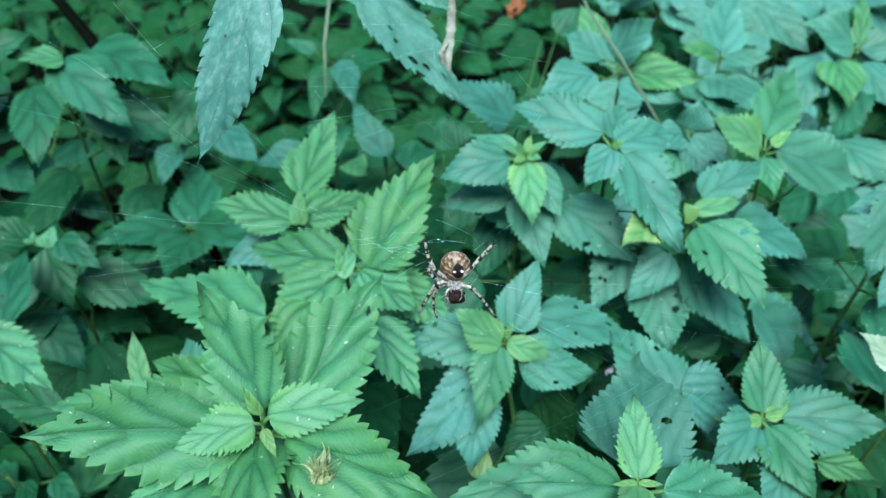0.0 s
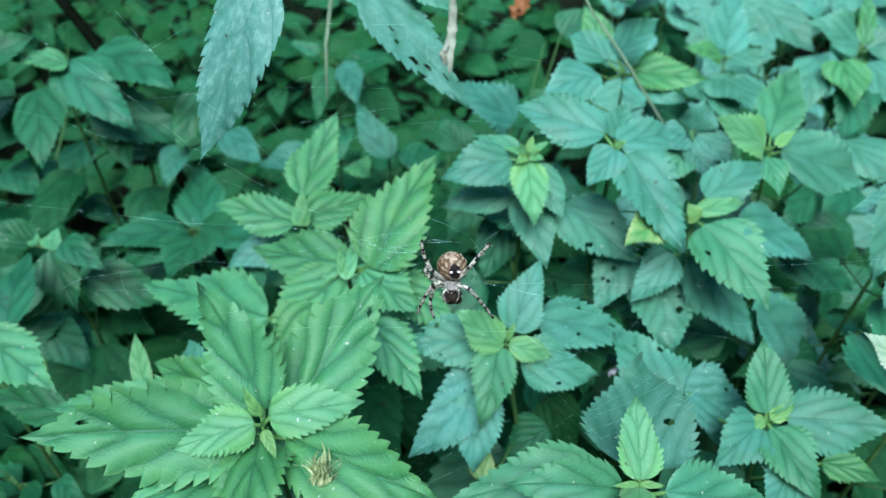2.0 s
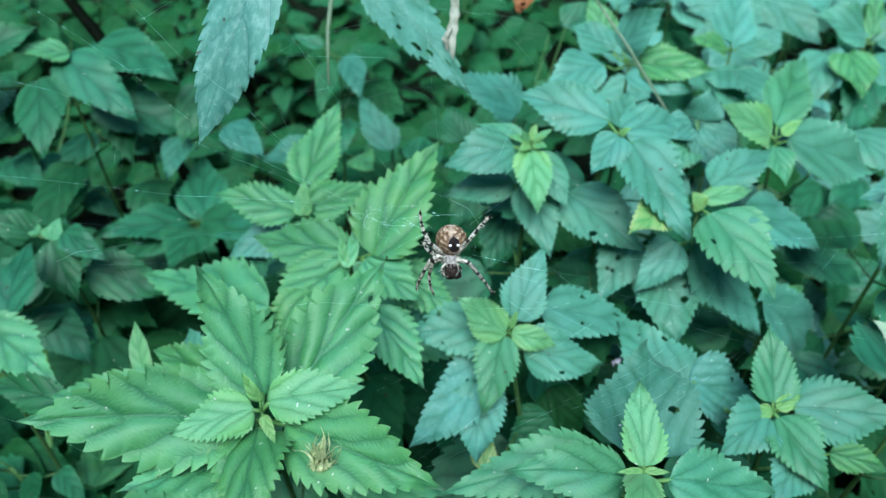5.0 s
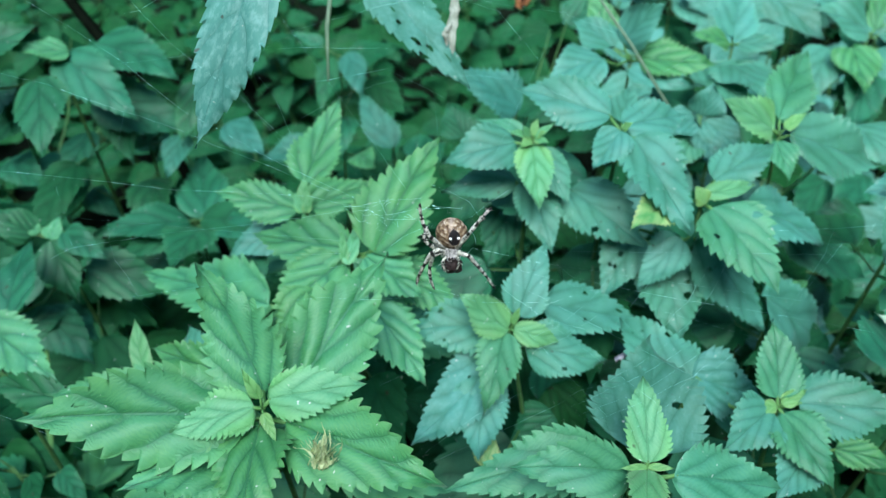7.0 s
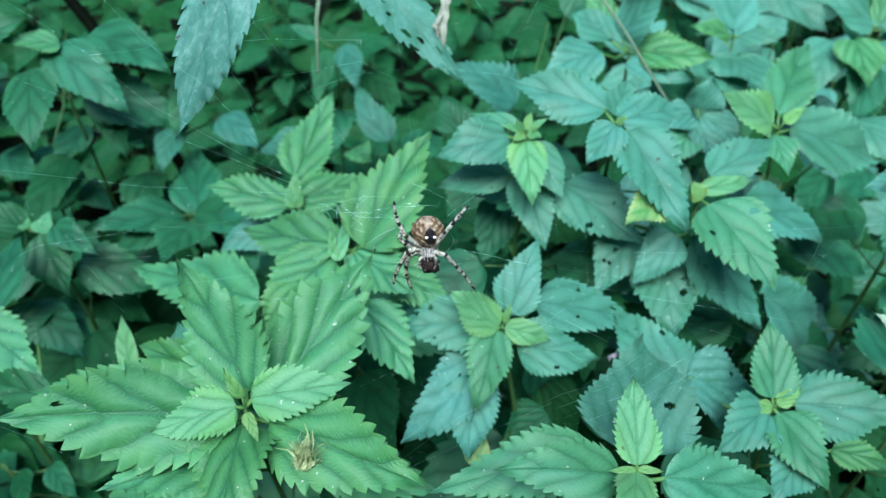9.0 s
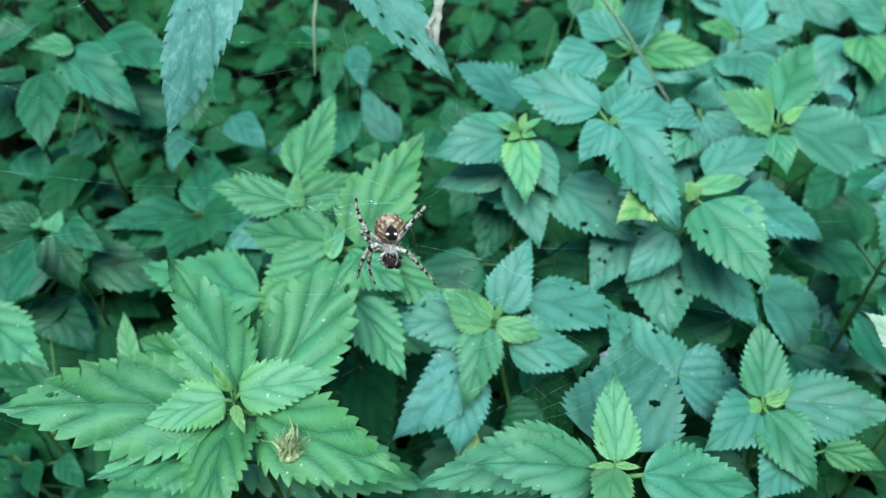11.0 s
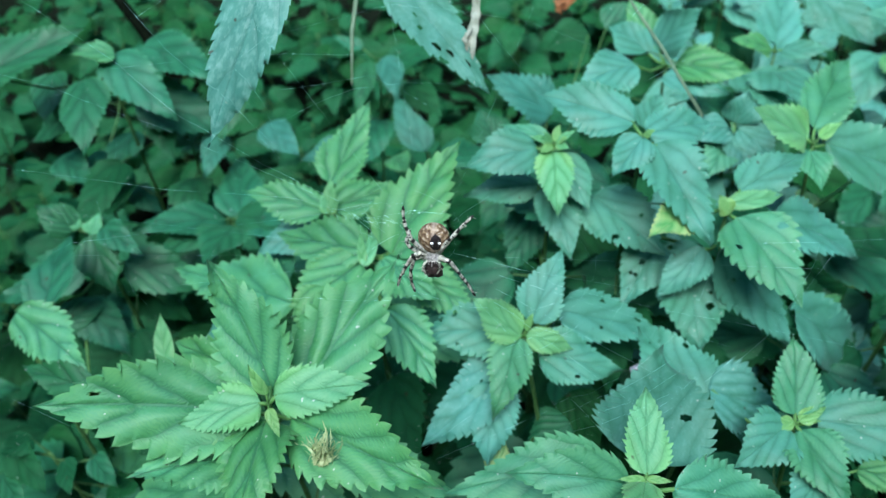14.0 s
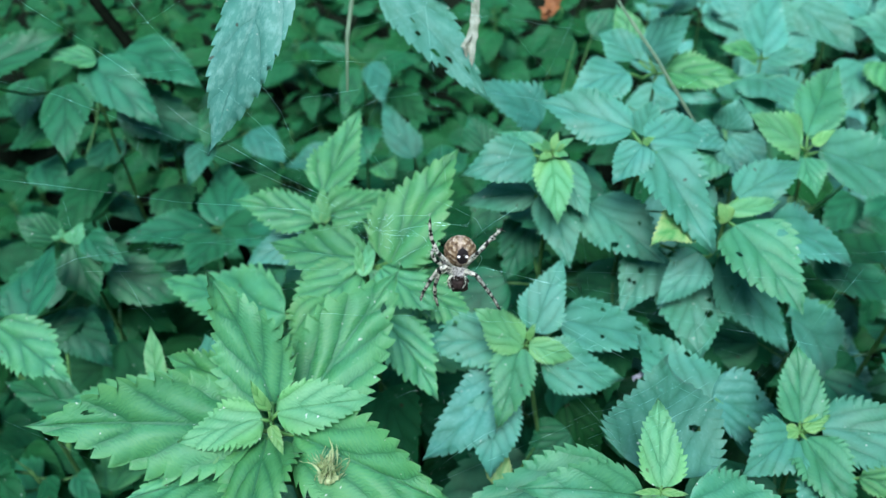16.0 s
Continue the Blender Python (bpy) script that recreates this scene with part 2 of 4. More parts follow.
def blade(length, width, teeth, arch, fold, seed, holes=0, quilt=1.0, bite=0.09, fine=True, taper=1.4):
    """A toothed nettle blade along +y from the origin: verts, faces, uv."""
    rnd = random.Random(seed)
    rows, push = [0.0], [0.0]
    profile = ((0.06, 0.0), (0.30, 0.42), (0.60, 0.76), (0.90, 1.0)) if fine else ((0.1, 0.0), (0.5, 0.6), (0.9, 1.0))
    for k in range(teeth):
        size = rnd.uniform(0.6, 1.3)
        for f, d in profile:
            rows.append(0.012 + (k + f) / teeth * 0.975)
            push.append(d * size)
    rows.append(1.0)
    push.append(0.0)
    u, push = np.array(rows), np.array(push)
    if holes:
        finer = np.sort(np.concatenate([u, (u[1:] + u[:-1]) / 2]))
        u, push = finer, np.interp(finer, u, push)
    shape = np.power(u, 0.48) * np.power(1 - u, taper)
    shape = shape / shape.max()
    if fine:
        half = [k / 14 for k in range(15)] if holes else [0.0, 0.05, 0.13, 0.24, 0.36, 0.48, 0.60, 0.72, 0.83, 0.92, 1.0]
    else:
        half = [0.0, 0.3, 0.7, 1.0]
    v = np.array([-a for a in reversed(half[1:])] + half)
    U, V = np.meshgrid(u, v, indexing="ij")
    A, S = np.abs(V), shape[:, None]
    blunt = np.clip((1 - U) * 5, 0, 1)
    tooth = push[:, None] * np.clip((A - 0.74) / 0.26, 0, 1) * blunt
    x = V * (S * width / 2 * (1.06 - 2 * bite)) + np.sign(V) * tooth * (bite * width * (S * 0.75 + 0.22))
    y = (U + tooth * 0.25 / teeth) * length
    # long bend, fold along the midrib, drooping rim, quilting between the veins
    z = arch * length * 4 * U * (1 - U)
    z = z + fold * np.abs(x) * (1 - 0.35 * A)
    # no two halves carry their veins alike
    W = U + 0.025 * np.sin(U * 8 + rnd.uniform(0, 6)) + np.where(V < 0, rnd.uniform(-0.1, 0.1), 0.0) * np.clip(A * 6, 0, 1)
    W = W - RISE * np.power(np.abs(x) / length, 1.12)
    phase = W * VEINS + 0.27
    bulge = np.abs(np.sin(math.pi * phase)) ** 0.65
    z = z + quilt * 0.048 * width * bulge * np.clip(A * 5, 0, 1) * (1 - 0.65 * A) * np.clip(S * 1.5, 0, 1)
    s1, s2, s3 = rnd.uniform(0, 6), rnd.uniform(0, 6), rnd.uniform(-1, 1)
    x = x * (1 + 0.06 * np.sin(U * 7 + s2 + np.sign(V) * s1))
    z = z + width * A * A * (0.06 * np.sin(U * 9 + s1 + np.sign(V) * s2) + 0.05 * np.sin(U * 4.5 + s2 - np.sign(V) * s1))
    x = x + s3 * 0.03 * length * np.sin(math.pi * U)
    twist = rnd.uniform(-0.18, 0.18) * U
    x, z = x * np.cos(twist) - (z - arch * length * 4 * U * (1 - U)) * np.sin(twist), z + x * np.sin(twist)
    n, c = U.shape
    verts = np.stack([x, y, z], -1).reshape(-1, 3)
    uv = np.stack([V * 0.5 + 0.5, W], -1).reshape(-1, 2)
    bites = [(rnd.uniform(0.25, 0.8), rnd.choice((-1, 1)) * rnd.uniform(0.15, 0.95), rnd.uniform(0.015, 0.042)) for _ in range(holes)]
    faces = []
    for i in range(n - 1):
        for j in range(c - 1):
            if bites:
                cu, cv = (u[i] + u[i + 1]) / 2, (v[j] + v[j + 1]) / 2
                if any(((cu - a) / r) ** 2 + ((cv - b) / (r * 3.2)) ** 2 < 1 for a, b, r in bites):
                    continue
            faces.append((i * c + j, i * c + j + 1, (i + 1) * c + j + 1, (i + 1) * c + j))
    return verts, faces, uv


FACE = Vector((0, -0.5, 0.87))
LABEL = {
    "young": "pale green young nettle leaf", "bud": "tiny yellow-green unfolding leaf", "yellow": "yellowing nettle leaf with a pale rim", "pale": "whitish bleached nettle leaf",
    "leafgreen": "bright yellow-green young leaf",
}


def leaf(plant, base, tip, width, tone="mature", holes=0, roll=0.0, arch=None, fold=None, stalk=True, fine=True):
    """One blade of a plant, from its base to its tip, with a leaf stalk down to the stem."""
    base, tip = Vector(base), Vector(tip)
    axis = (tip - base) * 1.03
    length = axis.length
    axis.normalize()
    normal = (FACE - axis * FACE.dot(axis)).normalized()
    normal = Matrix.Rotation(radians(roll), 3, axis) @ normal
    side = axis.cross(normal)
    seed = RNG.randint(0, 10 ** 6)
    rnd = random.Random(seed)
    big = length > 0.03
    arch = rnd.uniform(0.015, 0.065) if arch is None else arch
    fold = rnd.uniform(0.05, 0.28) if fold is None else fold
    bite = {"fresh": 0.10, "silver": 0.045, "mid": 0.06, "low": 0.07, "dusty": 0.06, "mature": 0.072, "green": 0.08}.get(tone, 0.09 if big else 0.075)
    teeth = (rnd.randint(12, 15) if big else 12 if length > 0.012 else 8) if fine else 9
    v, f, uv = blade(length, width, teeth, arch, fold, seed, holes, {"fresh": 0.95, "green": 0.34, "young": 0.3, "mid": 0.2}.get(tone, 0.12), bite, fine, {"young": 1.15, "bud": 1.2, "silver": 1.35}.get(tone, 1.25))
    ob = link_mesh("leaf", v, f, LEAF[tone], plant, LABEL.get(tone, ""), uv)
    frame3 = Matrix((side, axis, normal)).transposed().to_4x4()
    place = Matrix.Translation(base - Vector(plant.location)) @ frame3
    ob.matrix_local = place
    if stalk:
        plant_stalks.setdefault(plant.name, []).append((base, axis, length, ob, place))
    return ob


plant_stalks, plant_tops = {}, {}


def nettle(top, tone="mature", label="", foot=None):
    """The root of a nettle: an empty on the ground under its tip. finish() adds stem, stalks and lower leaves."""
    top = Vector(top)
    rnd = random.Random(int(top.x * 9973 + top.y * 7919 + 50000))
    lean = Vector((rnd.uniform(-0.06, 0.06), rnd.uniform(0.0, 0.10), 0))
    root = new("nettle_plant")
    root.location = (top.x + lean.x, top.y + lean.y, 0)
    tagged(root, label or {"fresh": "light green stinging nettle with broad toothed leaves", "mature": "blue-green stinging nettle with toothed leaves",
                           "dusty": "dull green stinging nettle", "mid": "plain green stinging nettle darkened as in half shade", "low": "stinging nettle with deep shade put into its green"}[tone], "nettle", "nettle stand")
    if foot:
        root.location = (foot[0], foot[1], 0)
    plant_tops[root.name] = (top, tone, rnd)
    return root


def finish(root, nodes=5, spacing=0.05, reach=0.075, drop=0.035, over=False):
    """Stem, leaf stalks and the lower pairs of leaves of a nettle."""
    top, tone, rnd = plant_tops[root.name]
    o = Vector(root.location)
    stalks = plant_stalks.get(root.name, [])
    foot = Vector((o.x, o.y, -0.01))
    bow = Vector((rnd.uniform(-0.02, 0.02), rnd.uniform(-0.02, 0.02), 0))

    def at(z):
        if over:   # the stem rises beside the view and bows over
            return top
        k = max(0.0, min(1.0, z / top.z))
        return foot.lerp(top, k) + bow * math.sin(math.pi * k)

    pts = [at(top.z * k / 10) for k in range(10)] + [top]
    if over:
        crown = Vector((foot.x, foot.y, top.z + 0.02))
        pts = [foot.lerp(crown, k / 6) for k in range(6)] + [crown.lerp(top, k / 4) + Vector((0, 0, 0.06 * math.sin(math.pi * (0.25 + k / 5.4)))) for k in range(4)] + [top]
    pieces = [tube([p - o for p in pts], [0.0028 - 0.0016 * k / 10 for k in range(11)], 5)]
    for base, axis, length, blade_ob, place in stalks:
        d = (base - top).length
        low = at(min(top.z - 0.002, base.z - 0.35 * d))
        mid = (base + low) / 2 - Vector((0, 0, 0.1 * d))
        r = min(0.0011, 0.018 * length + 0.0003)
        back = place.inverted()
        v, f = tube([back @ (p - o) for p in (low, mid, base + axis * 0.03 * length)], [r * 1.2, r, r * 0.8], 5)
        # stalks of dull and shade-darkened plants take the darker stem colour
        link_mesh("leaf_stalk", v, f, STALK if tone in ("fresh", "mature") else STEM, blade_ob)
    lowest = min([s[0].z for s in stalks] + [top.z])
    z = lowest - drop
    turn = rnd.uniform(0, math.pi)
    for k in range(nodes):
        if z < 0.1:
            break
        for half in (0, math.pi):
            w = turn + half + rnd.uniform(-0.35, 0.35)
            out = Vector((math.cos(w), math.sin(w), 0))
            c = at(z)
            base = c + out * rnd.uniform(0.012, 0.028) + Vector((0, 0, rnd.uniform(0.0, 0.012)))
            size = reach * rnd.uniform(0.75, 1.2)
            tip = base + out * size * 0.9 - Vector((0, 0, size * rnd.uniform(0.1, 0.65)))
            # pairs further down use darkened tones, with the shade there painted in
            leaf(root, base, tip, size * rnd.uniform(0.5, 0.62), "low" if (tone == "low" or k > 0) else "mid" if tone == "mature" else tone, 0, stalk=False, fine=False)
            pieces.append(tube([c - o, base - o], [0.0009, 0.0007], 4))
        turn += math.pi / 2
        z -= spacing * rnd.uniform(0.8, 1.25)
    v, f = gather(pieces)
    link_mesh("stem", v, f, STEM, root)


# ---- ground ----
def ground():
    n = 60
    verts, faces = [], []
    axis = [(-1 if k < n / 2 else 1) * (abs(k - n / 2) / (n / 2)) ** 4 * 60 + 2.4 * (k - n / 2) / n for k in range(n + 1)]
    for j in range(n + 1):
        for i in range(n + 1):
            x, y = axis[i], axis[j] + 0.5
            verts.append((x, y, 0.02 * noise.noise((x * 5, y * 5, 0)) + 0.03 * noise.noise((x * 1.5, y * 1.5, 4))))
    for j in range(n):
        for i in range(n):
            a = j * (n + 1) + i
            faces.append((a, a + 1, a + n + 2, a + n + 1))
    tagged(link_mesh("ground", verts, faces, SOIL), "bare soil under the nettles, near-black with shade in its colour", "ground", kind="structure")


ground()


def backdrop():
    """A ring added all round, out of view, that shuts off the low sky."""
    verts, faces = [], []
    n, m = 72, 10
    for j in range(m + 1):
        for i in range(n):
            a = 2 * math.pi * i / n
            r = 4.2 + 0.5 * noise.noise((math.cos(a) * 4, math.sin(a) * 4, j * 0.7)) - 0.06 * j
            verts.append((r * math.cos(a), r * math.sin(a) + 0.4, -0.1 + j * 0.5 + (0.4 * noise.noise((a * 5, 3, 1)) if j == m else 0)))
    for j in range(m):
        for i in range(n):
            k = (i + 1) % n
            faces.append((j * n + i, j * n + k, (j + 1) * n + k, (j + 1) * n + i))
    tagged(link_mesh("backdrop", verts, faces, SKY_SCREEN), "unseen dark green ring added to shut off the low sky", "thicket", kind="structure")


backdrop()

# ---- nettles round the web ----

p = nettle((-0.0776, 0.1985, 0.7377), "fresh", "light green nettle with very broad leaves before the spider")
leaf(p, (-0.0740, 0.1993, 0.7417), (-0.0343, 0.2053, 0.7441), 0.0222, "young")
leaf(p, (-0.0797, 0.1966, 0.7402), (-0.1113, 0.1854, 0.7378), 0.0220, "young")
leaf(p, (-0.0764, 0.1974, 0.7442), (-0.0819, 0.2001, 0.7598), 0.0055, "bud")
leaf(p, (-0.0756, 0.1942, 0.7388), (-0.0690, 0.1831, 0.7350), 0.0055, "bud")
leaf(p, (-0.0771, 0.2046, 0.7387), (-0.1031, 0.2338, 0.7856), 0.0339, "fresh", arch=-0.02)
leaf(p, (-0.0840, 0.1982, 0.7312), (-0.1670, 0.1812, 0.7515), 0.0445, "fresh", 1)
leaf(p, (-0.0663, 0.2162, 0.7277), (-0.0286, 0.2693, 0.7593), 0.0450, "fresh", 1, arch=-0.01)
leaf(p, (-0.0676, 0.1959, 0.7316), (-0.0015, 0.1683, 0.7267), 0.0380, "fresh")
leaf(p, (-0.0795, 0.1958, 0.7284), (-0.0774, 0.1478, 0.7289), 0.0355, "fresh")
leaf(p, (-0.0875, 0.1885, 0.7136), (-0.1296, 0.1656, 0.7268), 0.0282, "fresh")
leaf(p, (-0.1009, 0.2376, 0.7112), (-0.1506, 0.2598, 0.7066), 0.0249, "fresh")

p = nettle((-0.1416, 0.2602, 0.6684), "fresh")
leaf(p, (-0.1339, 0.2499, 0.6903), (-0.2086, 0.2492, 0.6834), 0.0283, "fresh")
leaf(p, (-0.1610, 0.2599, 0.6835), (-0.1715, 0.2872, 0.6987), 0.0120, "young")
leaf(p, (-0.1473, 0.2540, 0.6765), (-0.1839, 0.2598, 0.6835), 0.0205, "fresh")
leaf(p, (-0.1351, 0.2580, 0.6812), (-0.1486, 0.2982, 0.6823), 0.0283, "mature")

p = nettle((-0.0555, 0.3226, 0.7187), "fresh")
leaf(p, (-0.0548, 0.3195, 0.7227), (-0.1136, 0.3426, 0.7145), 0.0339, "fresh")
leaf(p, (-0.0550, 0.3076, 0.7211), (-0.0516, 0.3331, 0.7311), 0.0090, "leafgreen")
leaf(p, (-0.0561, 0.3087, 0.7209), (-0.0596, 0.3263, 0.7308), 0.0054, "leafgreen")
leaf(p, (-0.0406, 0.3151, 0.7237), (-0.0049, 0.3590, 0.7692), 0.0433, "fresh", arch=-0.02)
leaf(p, (-0.0586, 0.3147, 0.7171), (-0.0942, 0.2832, 0.7031), 0.0381, "fresh")
leaf(p, (-0.0458, 0.3168, 0.7196), (-0.0143, 0.2953, 0.7095), 0.0338, "fresh")
leaf(p, (-0.0309, 0.3233, 0.7040), (0.0056, 0.3053, 0.6904), 0.0310, "fresh")
leaf(p, (-0.0405, 0.2838, 0.7115), (-0.0120, 0.2502, 0.6904), 0.0298, "fresh")
leaf(p, (-0.1075, 0.3208, 0.6780), (-0.2035, 0.3702, 0.6590), 0.0439, "fresh")
leaf(p, (-0.0697, 0.2968, 0.7114), (-0.0841, 0.2594, 0.6982), 0.0377, "fresh")

p = nettle((-0.0961, 0.3961, 0.6941), "fresh", "light green nettle with a narrow upright leaf")
leaf(p, (-0.0968, 0.4091, 0.7048), (-0.0772, 0.4695, 0.7343), 0.0345, "fresh", arch=-0.02)
leaf(p, (-0.0985, 0.3896, 0.6973), (-0.1532, 0.3961, 0.7081), 0.0284, "fresh")
leaf(p, (-0.0910, 0.3913, 0.6993), (-0.0502, 0.4087, 0.7042), 0.0314, "fresh")
leaf(p, (-0.0945, 0.3848, 0.6993), (-0.0948, 0.4034, 0.7136), 0.0097, "young")
leaf(p, (-0.0951, 0.3835, 0.6993), (-0.0995, 0.3921, 0.7094), 0.0066, "leafgreen")
leaf(p, (-0.0929, 0.3835, 0.6993), (-0.0881, 0.3916, 0.7089), 0.0069, "leafgreen")
leaf(p, (-0.1103, 0.3983, 0.6766), (-0.1463, 0.3782, 0.6684), 0.0293, "mature")

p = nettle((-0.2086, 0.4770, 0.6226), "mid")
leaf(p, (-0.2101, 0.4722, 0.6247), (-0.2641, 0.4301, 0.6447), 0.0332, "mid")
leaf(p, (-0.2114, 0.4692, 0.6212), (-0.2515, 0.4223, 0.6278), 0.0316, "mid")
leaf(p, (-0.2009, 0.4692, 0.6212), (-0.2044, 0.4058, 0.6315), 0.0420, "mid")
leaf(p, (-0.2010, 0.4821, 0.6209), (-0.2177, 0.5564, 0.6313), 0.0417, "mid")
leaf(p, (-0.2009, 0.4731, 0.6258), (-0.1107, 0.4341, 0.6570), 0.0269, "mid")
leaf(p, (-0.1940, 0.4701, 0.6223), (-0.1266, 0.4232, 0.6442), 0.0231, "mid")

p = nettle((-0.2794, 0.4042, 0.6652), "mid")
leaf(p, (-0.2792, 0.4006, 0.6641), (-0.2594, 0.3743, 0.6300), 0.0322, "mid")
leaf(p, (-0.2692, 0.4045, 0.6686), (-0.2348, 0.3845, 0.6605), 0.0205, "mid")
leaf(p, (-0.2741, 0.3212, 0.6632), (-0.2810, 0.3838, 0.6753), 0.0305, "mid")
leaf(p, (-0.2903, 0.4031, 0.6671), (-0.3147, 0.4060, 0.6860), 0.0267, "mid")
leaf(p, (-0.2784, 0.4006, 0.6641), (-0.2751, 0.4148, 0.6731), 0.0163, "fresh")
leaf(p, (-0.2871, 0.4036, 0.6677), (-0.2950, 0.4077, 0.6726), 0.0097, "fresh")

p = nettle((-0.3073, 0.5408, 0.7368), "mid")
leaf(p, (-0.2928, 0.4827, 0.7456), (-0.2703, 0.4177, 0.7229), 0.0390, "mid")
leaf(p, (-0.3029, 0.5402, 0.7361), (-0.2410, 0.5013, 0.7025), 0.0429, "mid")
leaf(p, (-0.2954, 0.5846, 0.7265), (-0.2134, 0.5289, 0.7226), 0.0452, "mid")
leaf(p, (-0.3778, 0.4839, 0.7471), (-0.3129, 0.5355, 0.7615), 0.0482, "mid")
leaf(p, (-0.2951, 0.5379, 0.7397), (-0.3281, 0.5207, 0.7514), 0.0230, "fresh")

p = nettle((-0.0657, 0.2940, 0.9169), "mature", "nettle with a long toothed leaf hanging before the web", (-0.55, 0.05))
leaf(p, (-0.0701, 0.2912, 0.8936), (-0.0979, 0.2563, 0.8323), 0.0307, "silver")

p = nettle((-0.0461, 0.4283, 0.8511), "mature", "nettle with long torn hanging leaves full of holes", (-0.75, 0.75))
leaf(p, (-0.0434, 0.4121, 0.8475), (0.0112, 0.3610, 0.8009), 0.0330, "dusty", 6)
leaf(p, (-0.0589, 0.4210, 0.8425), (-0.0134, 0.4122, 0.8320), 0.0219, "mature")
leaf(p, (-0.0200, 0.4152, 0.8511), (0.0044, 0.3924, 0.8396), 0.0205, "mature")

p = nettle((0.0495, 0.3783, 0.7563), "mature", "blue-green nettle with a yellow-green tip leaf")
leaf(p, (0.0492, 0.3738, 0.7557), (0.0511, 0.3365, 0.7364), 0.0232, "leafgreen")
leaf(p, (0.0398, 0.3749, 0.7570), (-0.0028, 0.3606, 0.7510), 0.0313, "mature")
leaf(p, (0.0507, 0.3749, 0.7601), (0.0613, 0.3771, 0.7673), 0.0052, "leafgreen")
leaf(p, (0.0473, 0.3749, 0.7601), (0.0354, 0.3745, 0.7643), 0.0052, "leafgreen")
leaf(p, (0.0496, 0.3754, 0.7606), (0.0525, 0.3836, 0.7672), 0.0053, "bud")
leaf(p, (0.0488, 0.3736, 0.7586), (0.0413, 0.3671, 0.7590), 0.0060, "bud")
leaf(p, (0.0504, 0.3740, 0.7591), (0.0579, 0.3686, 0.7602), 0.0060, "leafgreen")
leaf(p, (0.0482, 0.3748, 0.7601), (0.0426, 0.3746, 0.7678), 0.0050, "leafgreen")
leaf(p, (0.0514, 0.3753, 0.7606), (0.0567, 0.3727, 0.7651), 0.0045, "bud")
leaf(p, (0.0555, 0.3811, 0.7488), (0.0701, 0.3515, 0.7293), 0.0217, "mature")
leaf(p, (0.0409, 0.3776, 0.7293), (-0.0029, 0.3723, 0.7231), 0.0228, "mature")
leaf(p, (0.0479, 0.3770, 0.7285), (0.0601, 0.3332, 0.7078), 0.0280, "mature")
leaf(p, (0.0479, 0.3958, 0.7507), (0.0173, 0.4094, 0.7513), 0.0092, "green")
leaf(p, (0.0414, 0.4062, 0.6856), (0.0254, 0.3731, 0.6621), 0.0324, "mid", 2)

p = nettle((0.0990, 0.3708, 0.7675), "mature")
leaf(p, (0.0944, 0.3800, 0.7707), (0.0405, 0.3995, 0.7783), 0.0321, "mature")
leaf(p, (0.1012, 0.3717, 0.7685), (0.1402, 0.3933, 0.7630), 0.0284, "mature")
leaf(p, (0.0970, 0.3640, 0.7703), (0.0799, 0.3428, 0.7593), 0.0217, "mature")
leaf(p, (0.1058, 0.3991, 0.7545), (0.1165, 0.4314, 0.7617), 0.0227, "mature")
leaf(p, (0.1043, 0.3640, 0.7673), (0.1289, 0.3113, 0.7406), 0.0361, "mature")
leaf(p, (0.0978, 0.3661, 0.7698), (0.1031, 0.3644, 0.7754), 0.0050, "bud")

p = nettle((0.1483, 0.3527, 0.7353), "mature", "blue-green nettle with torn and spotted lower leaves")
leaf(p, (0.1233, 0.3364, 0.7424), (0.0966, 0.3088, 0.7438), 0.0218, "yellow")
leaf(p, (0.1466, 0.3507, 0.7360), (0.1795, 0.3624, 0.7343), 0.0121, "young")
leaf(p, (0.1470, 0.3453, 0.7327), (0.1407, 0.3497, 0.7425), 0.0119, "bud")
leaf(p, (0.1499, 0.3416, 0.7330), (0.1757, 0.2932, 0.7130), 0.0428, "green", 2)
leaf(p, (0.1533, 0.3595, 0.7386), (0.1956, 0.3865, 0.7472), 0.0282, "mature")
leaf(p, (0.1778, 0.3659, 0.7152), (0.2393, 0.3728, 0.6800), 0.0357, "mature")
leaf(p, (0.1483, 0.3480, 0.7096), (0.1913, 0.3219, 0.6555), 0.0461, "mature", 2)
leaf(p, (0.1349, 0.3386, 0.7140), (0.1098, 0.3203, 0.6925), 0.0249, "mature")
leaf(p, (0.0743, 0.3732, 0.7240), (0.1124, 0.3359, 0.7109), 0.0416, "mature", 3)
leaf(p, (0.1147, 0.3556, 0.7031), (0.0910, 0.3230, 0.6802), 0.0299, "mature", 4)
leaf(p, (0.1323, 0.3465, 0.6924), (0.1340, 0.3008, 0.6694), 0.0469, "mature", 2)

p = nettle((0.0331, 0.2800, 0.7007), "mature", "blue-green nettle with holes eaten into its leaves")
leaf(p, (0.0378, 0.2842, 0.7042), (0.0533, 0.3142, 0.7302), 0.0247, "mature")
leaf(p, (0.0315, 0.2764, 0.7027), (0.0070, 0.2825, 0.7223), 0.0225, "young")
leaf(p, (0.0349, 0.2764, 0.7027), (0.0587, 0.2750, 0.6948), 0.0145, "young")
leaf(p, (0.0297, 0.2756, 0.7018), (0.0184, 0.2379, 0.6819), 0.0238, "green")
leaf(p, (0.0409, 0.2749, 0.6931), (0.0849, 0.2744, 0.6801), 0.0311, "mature", 1)
leaf(p, (0.0520, 0.2996, 0.6991), (0.1112, 0.3093, 0.6749), 0.0302, "mature", 3)
leaf(p, (0.0226, 0.2848, 0.6972), (-0.0223, 0.2814, 0.6962), 0.0311, "mature", 3)
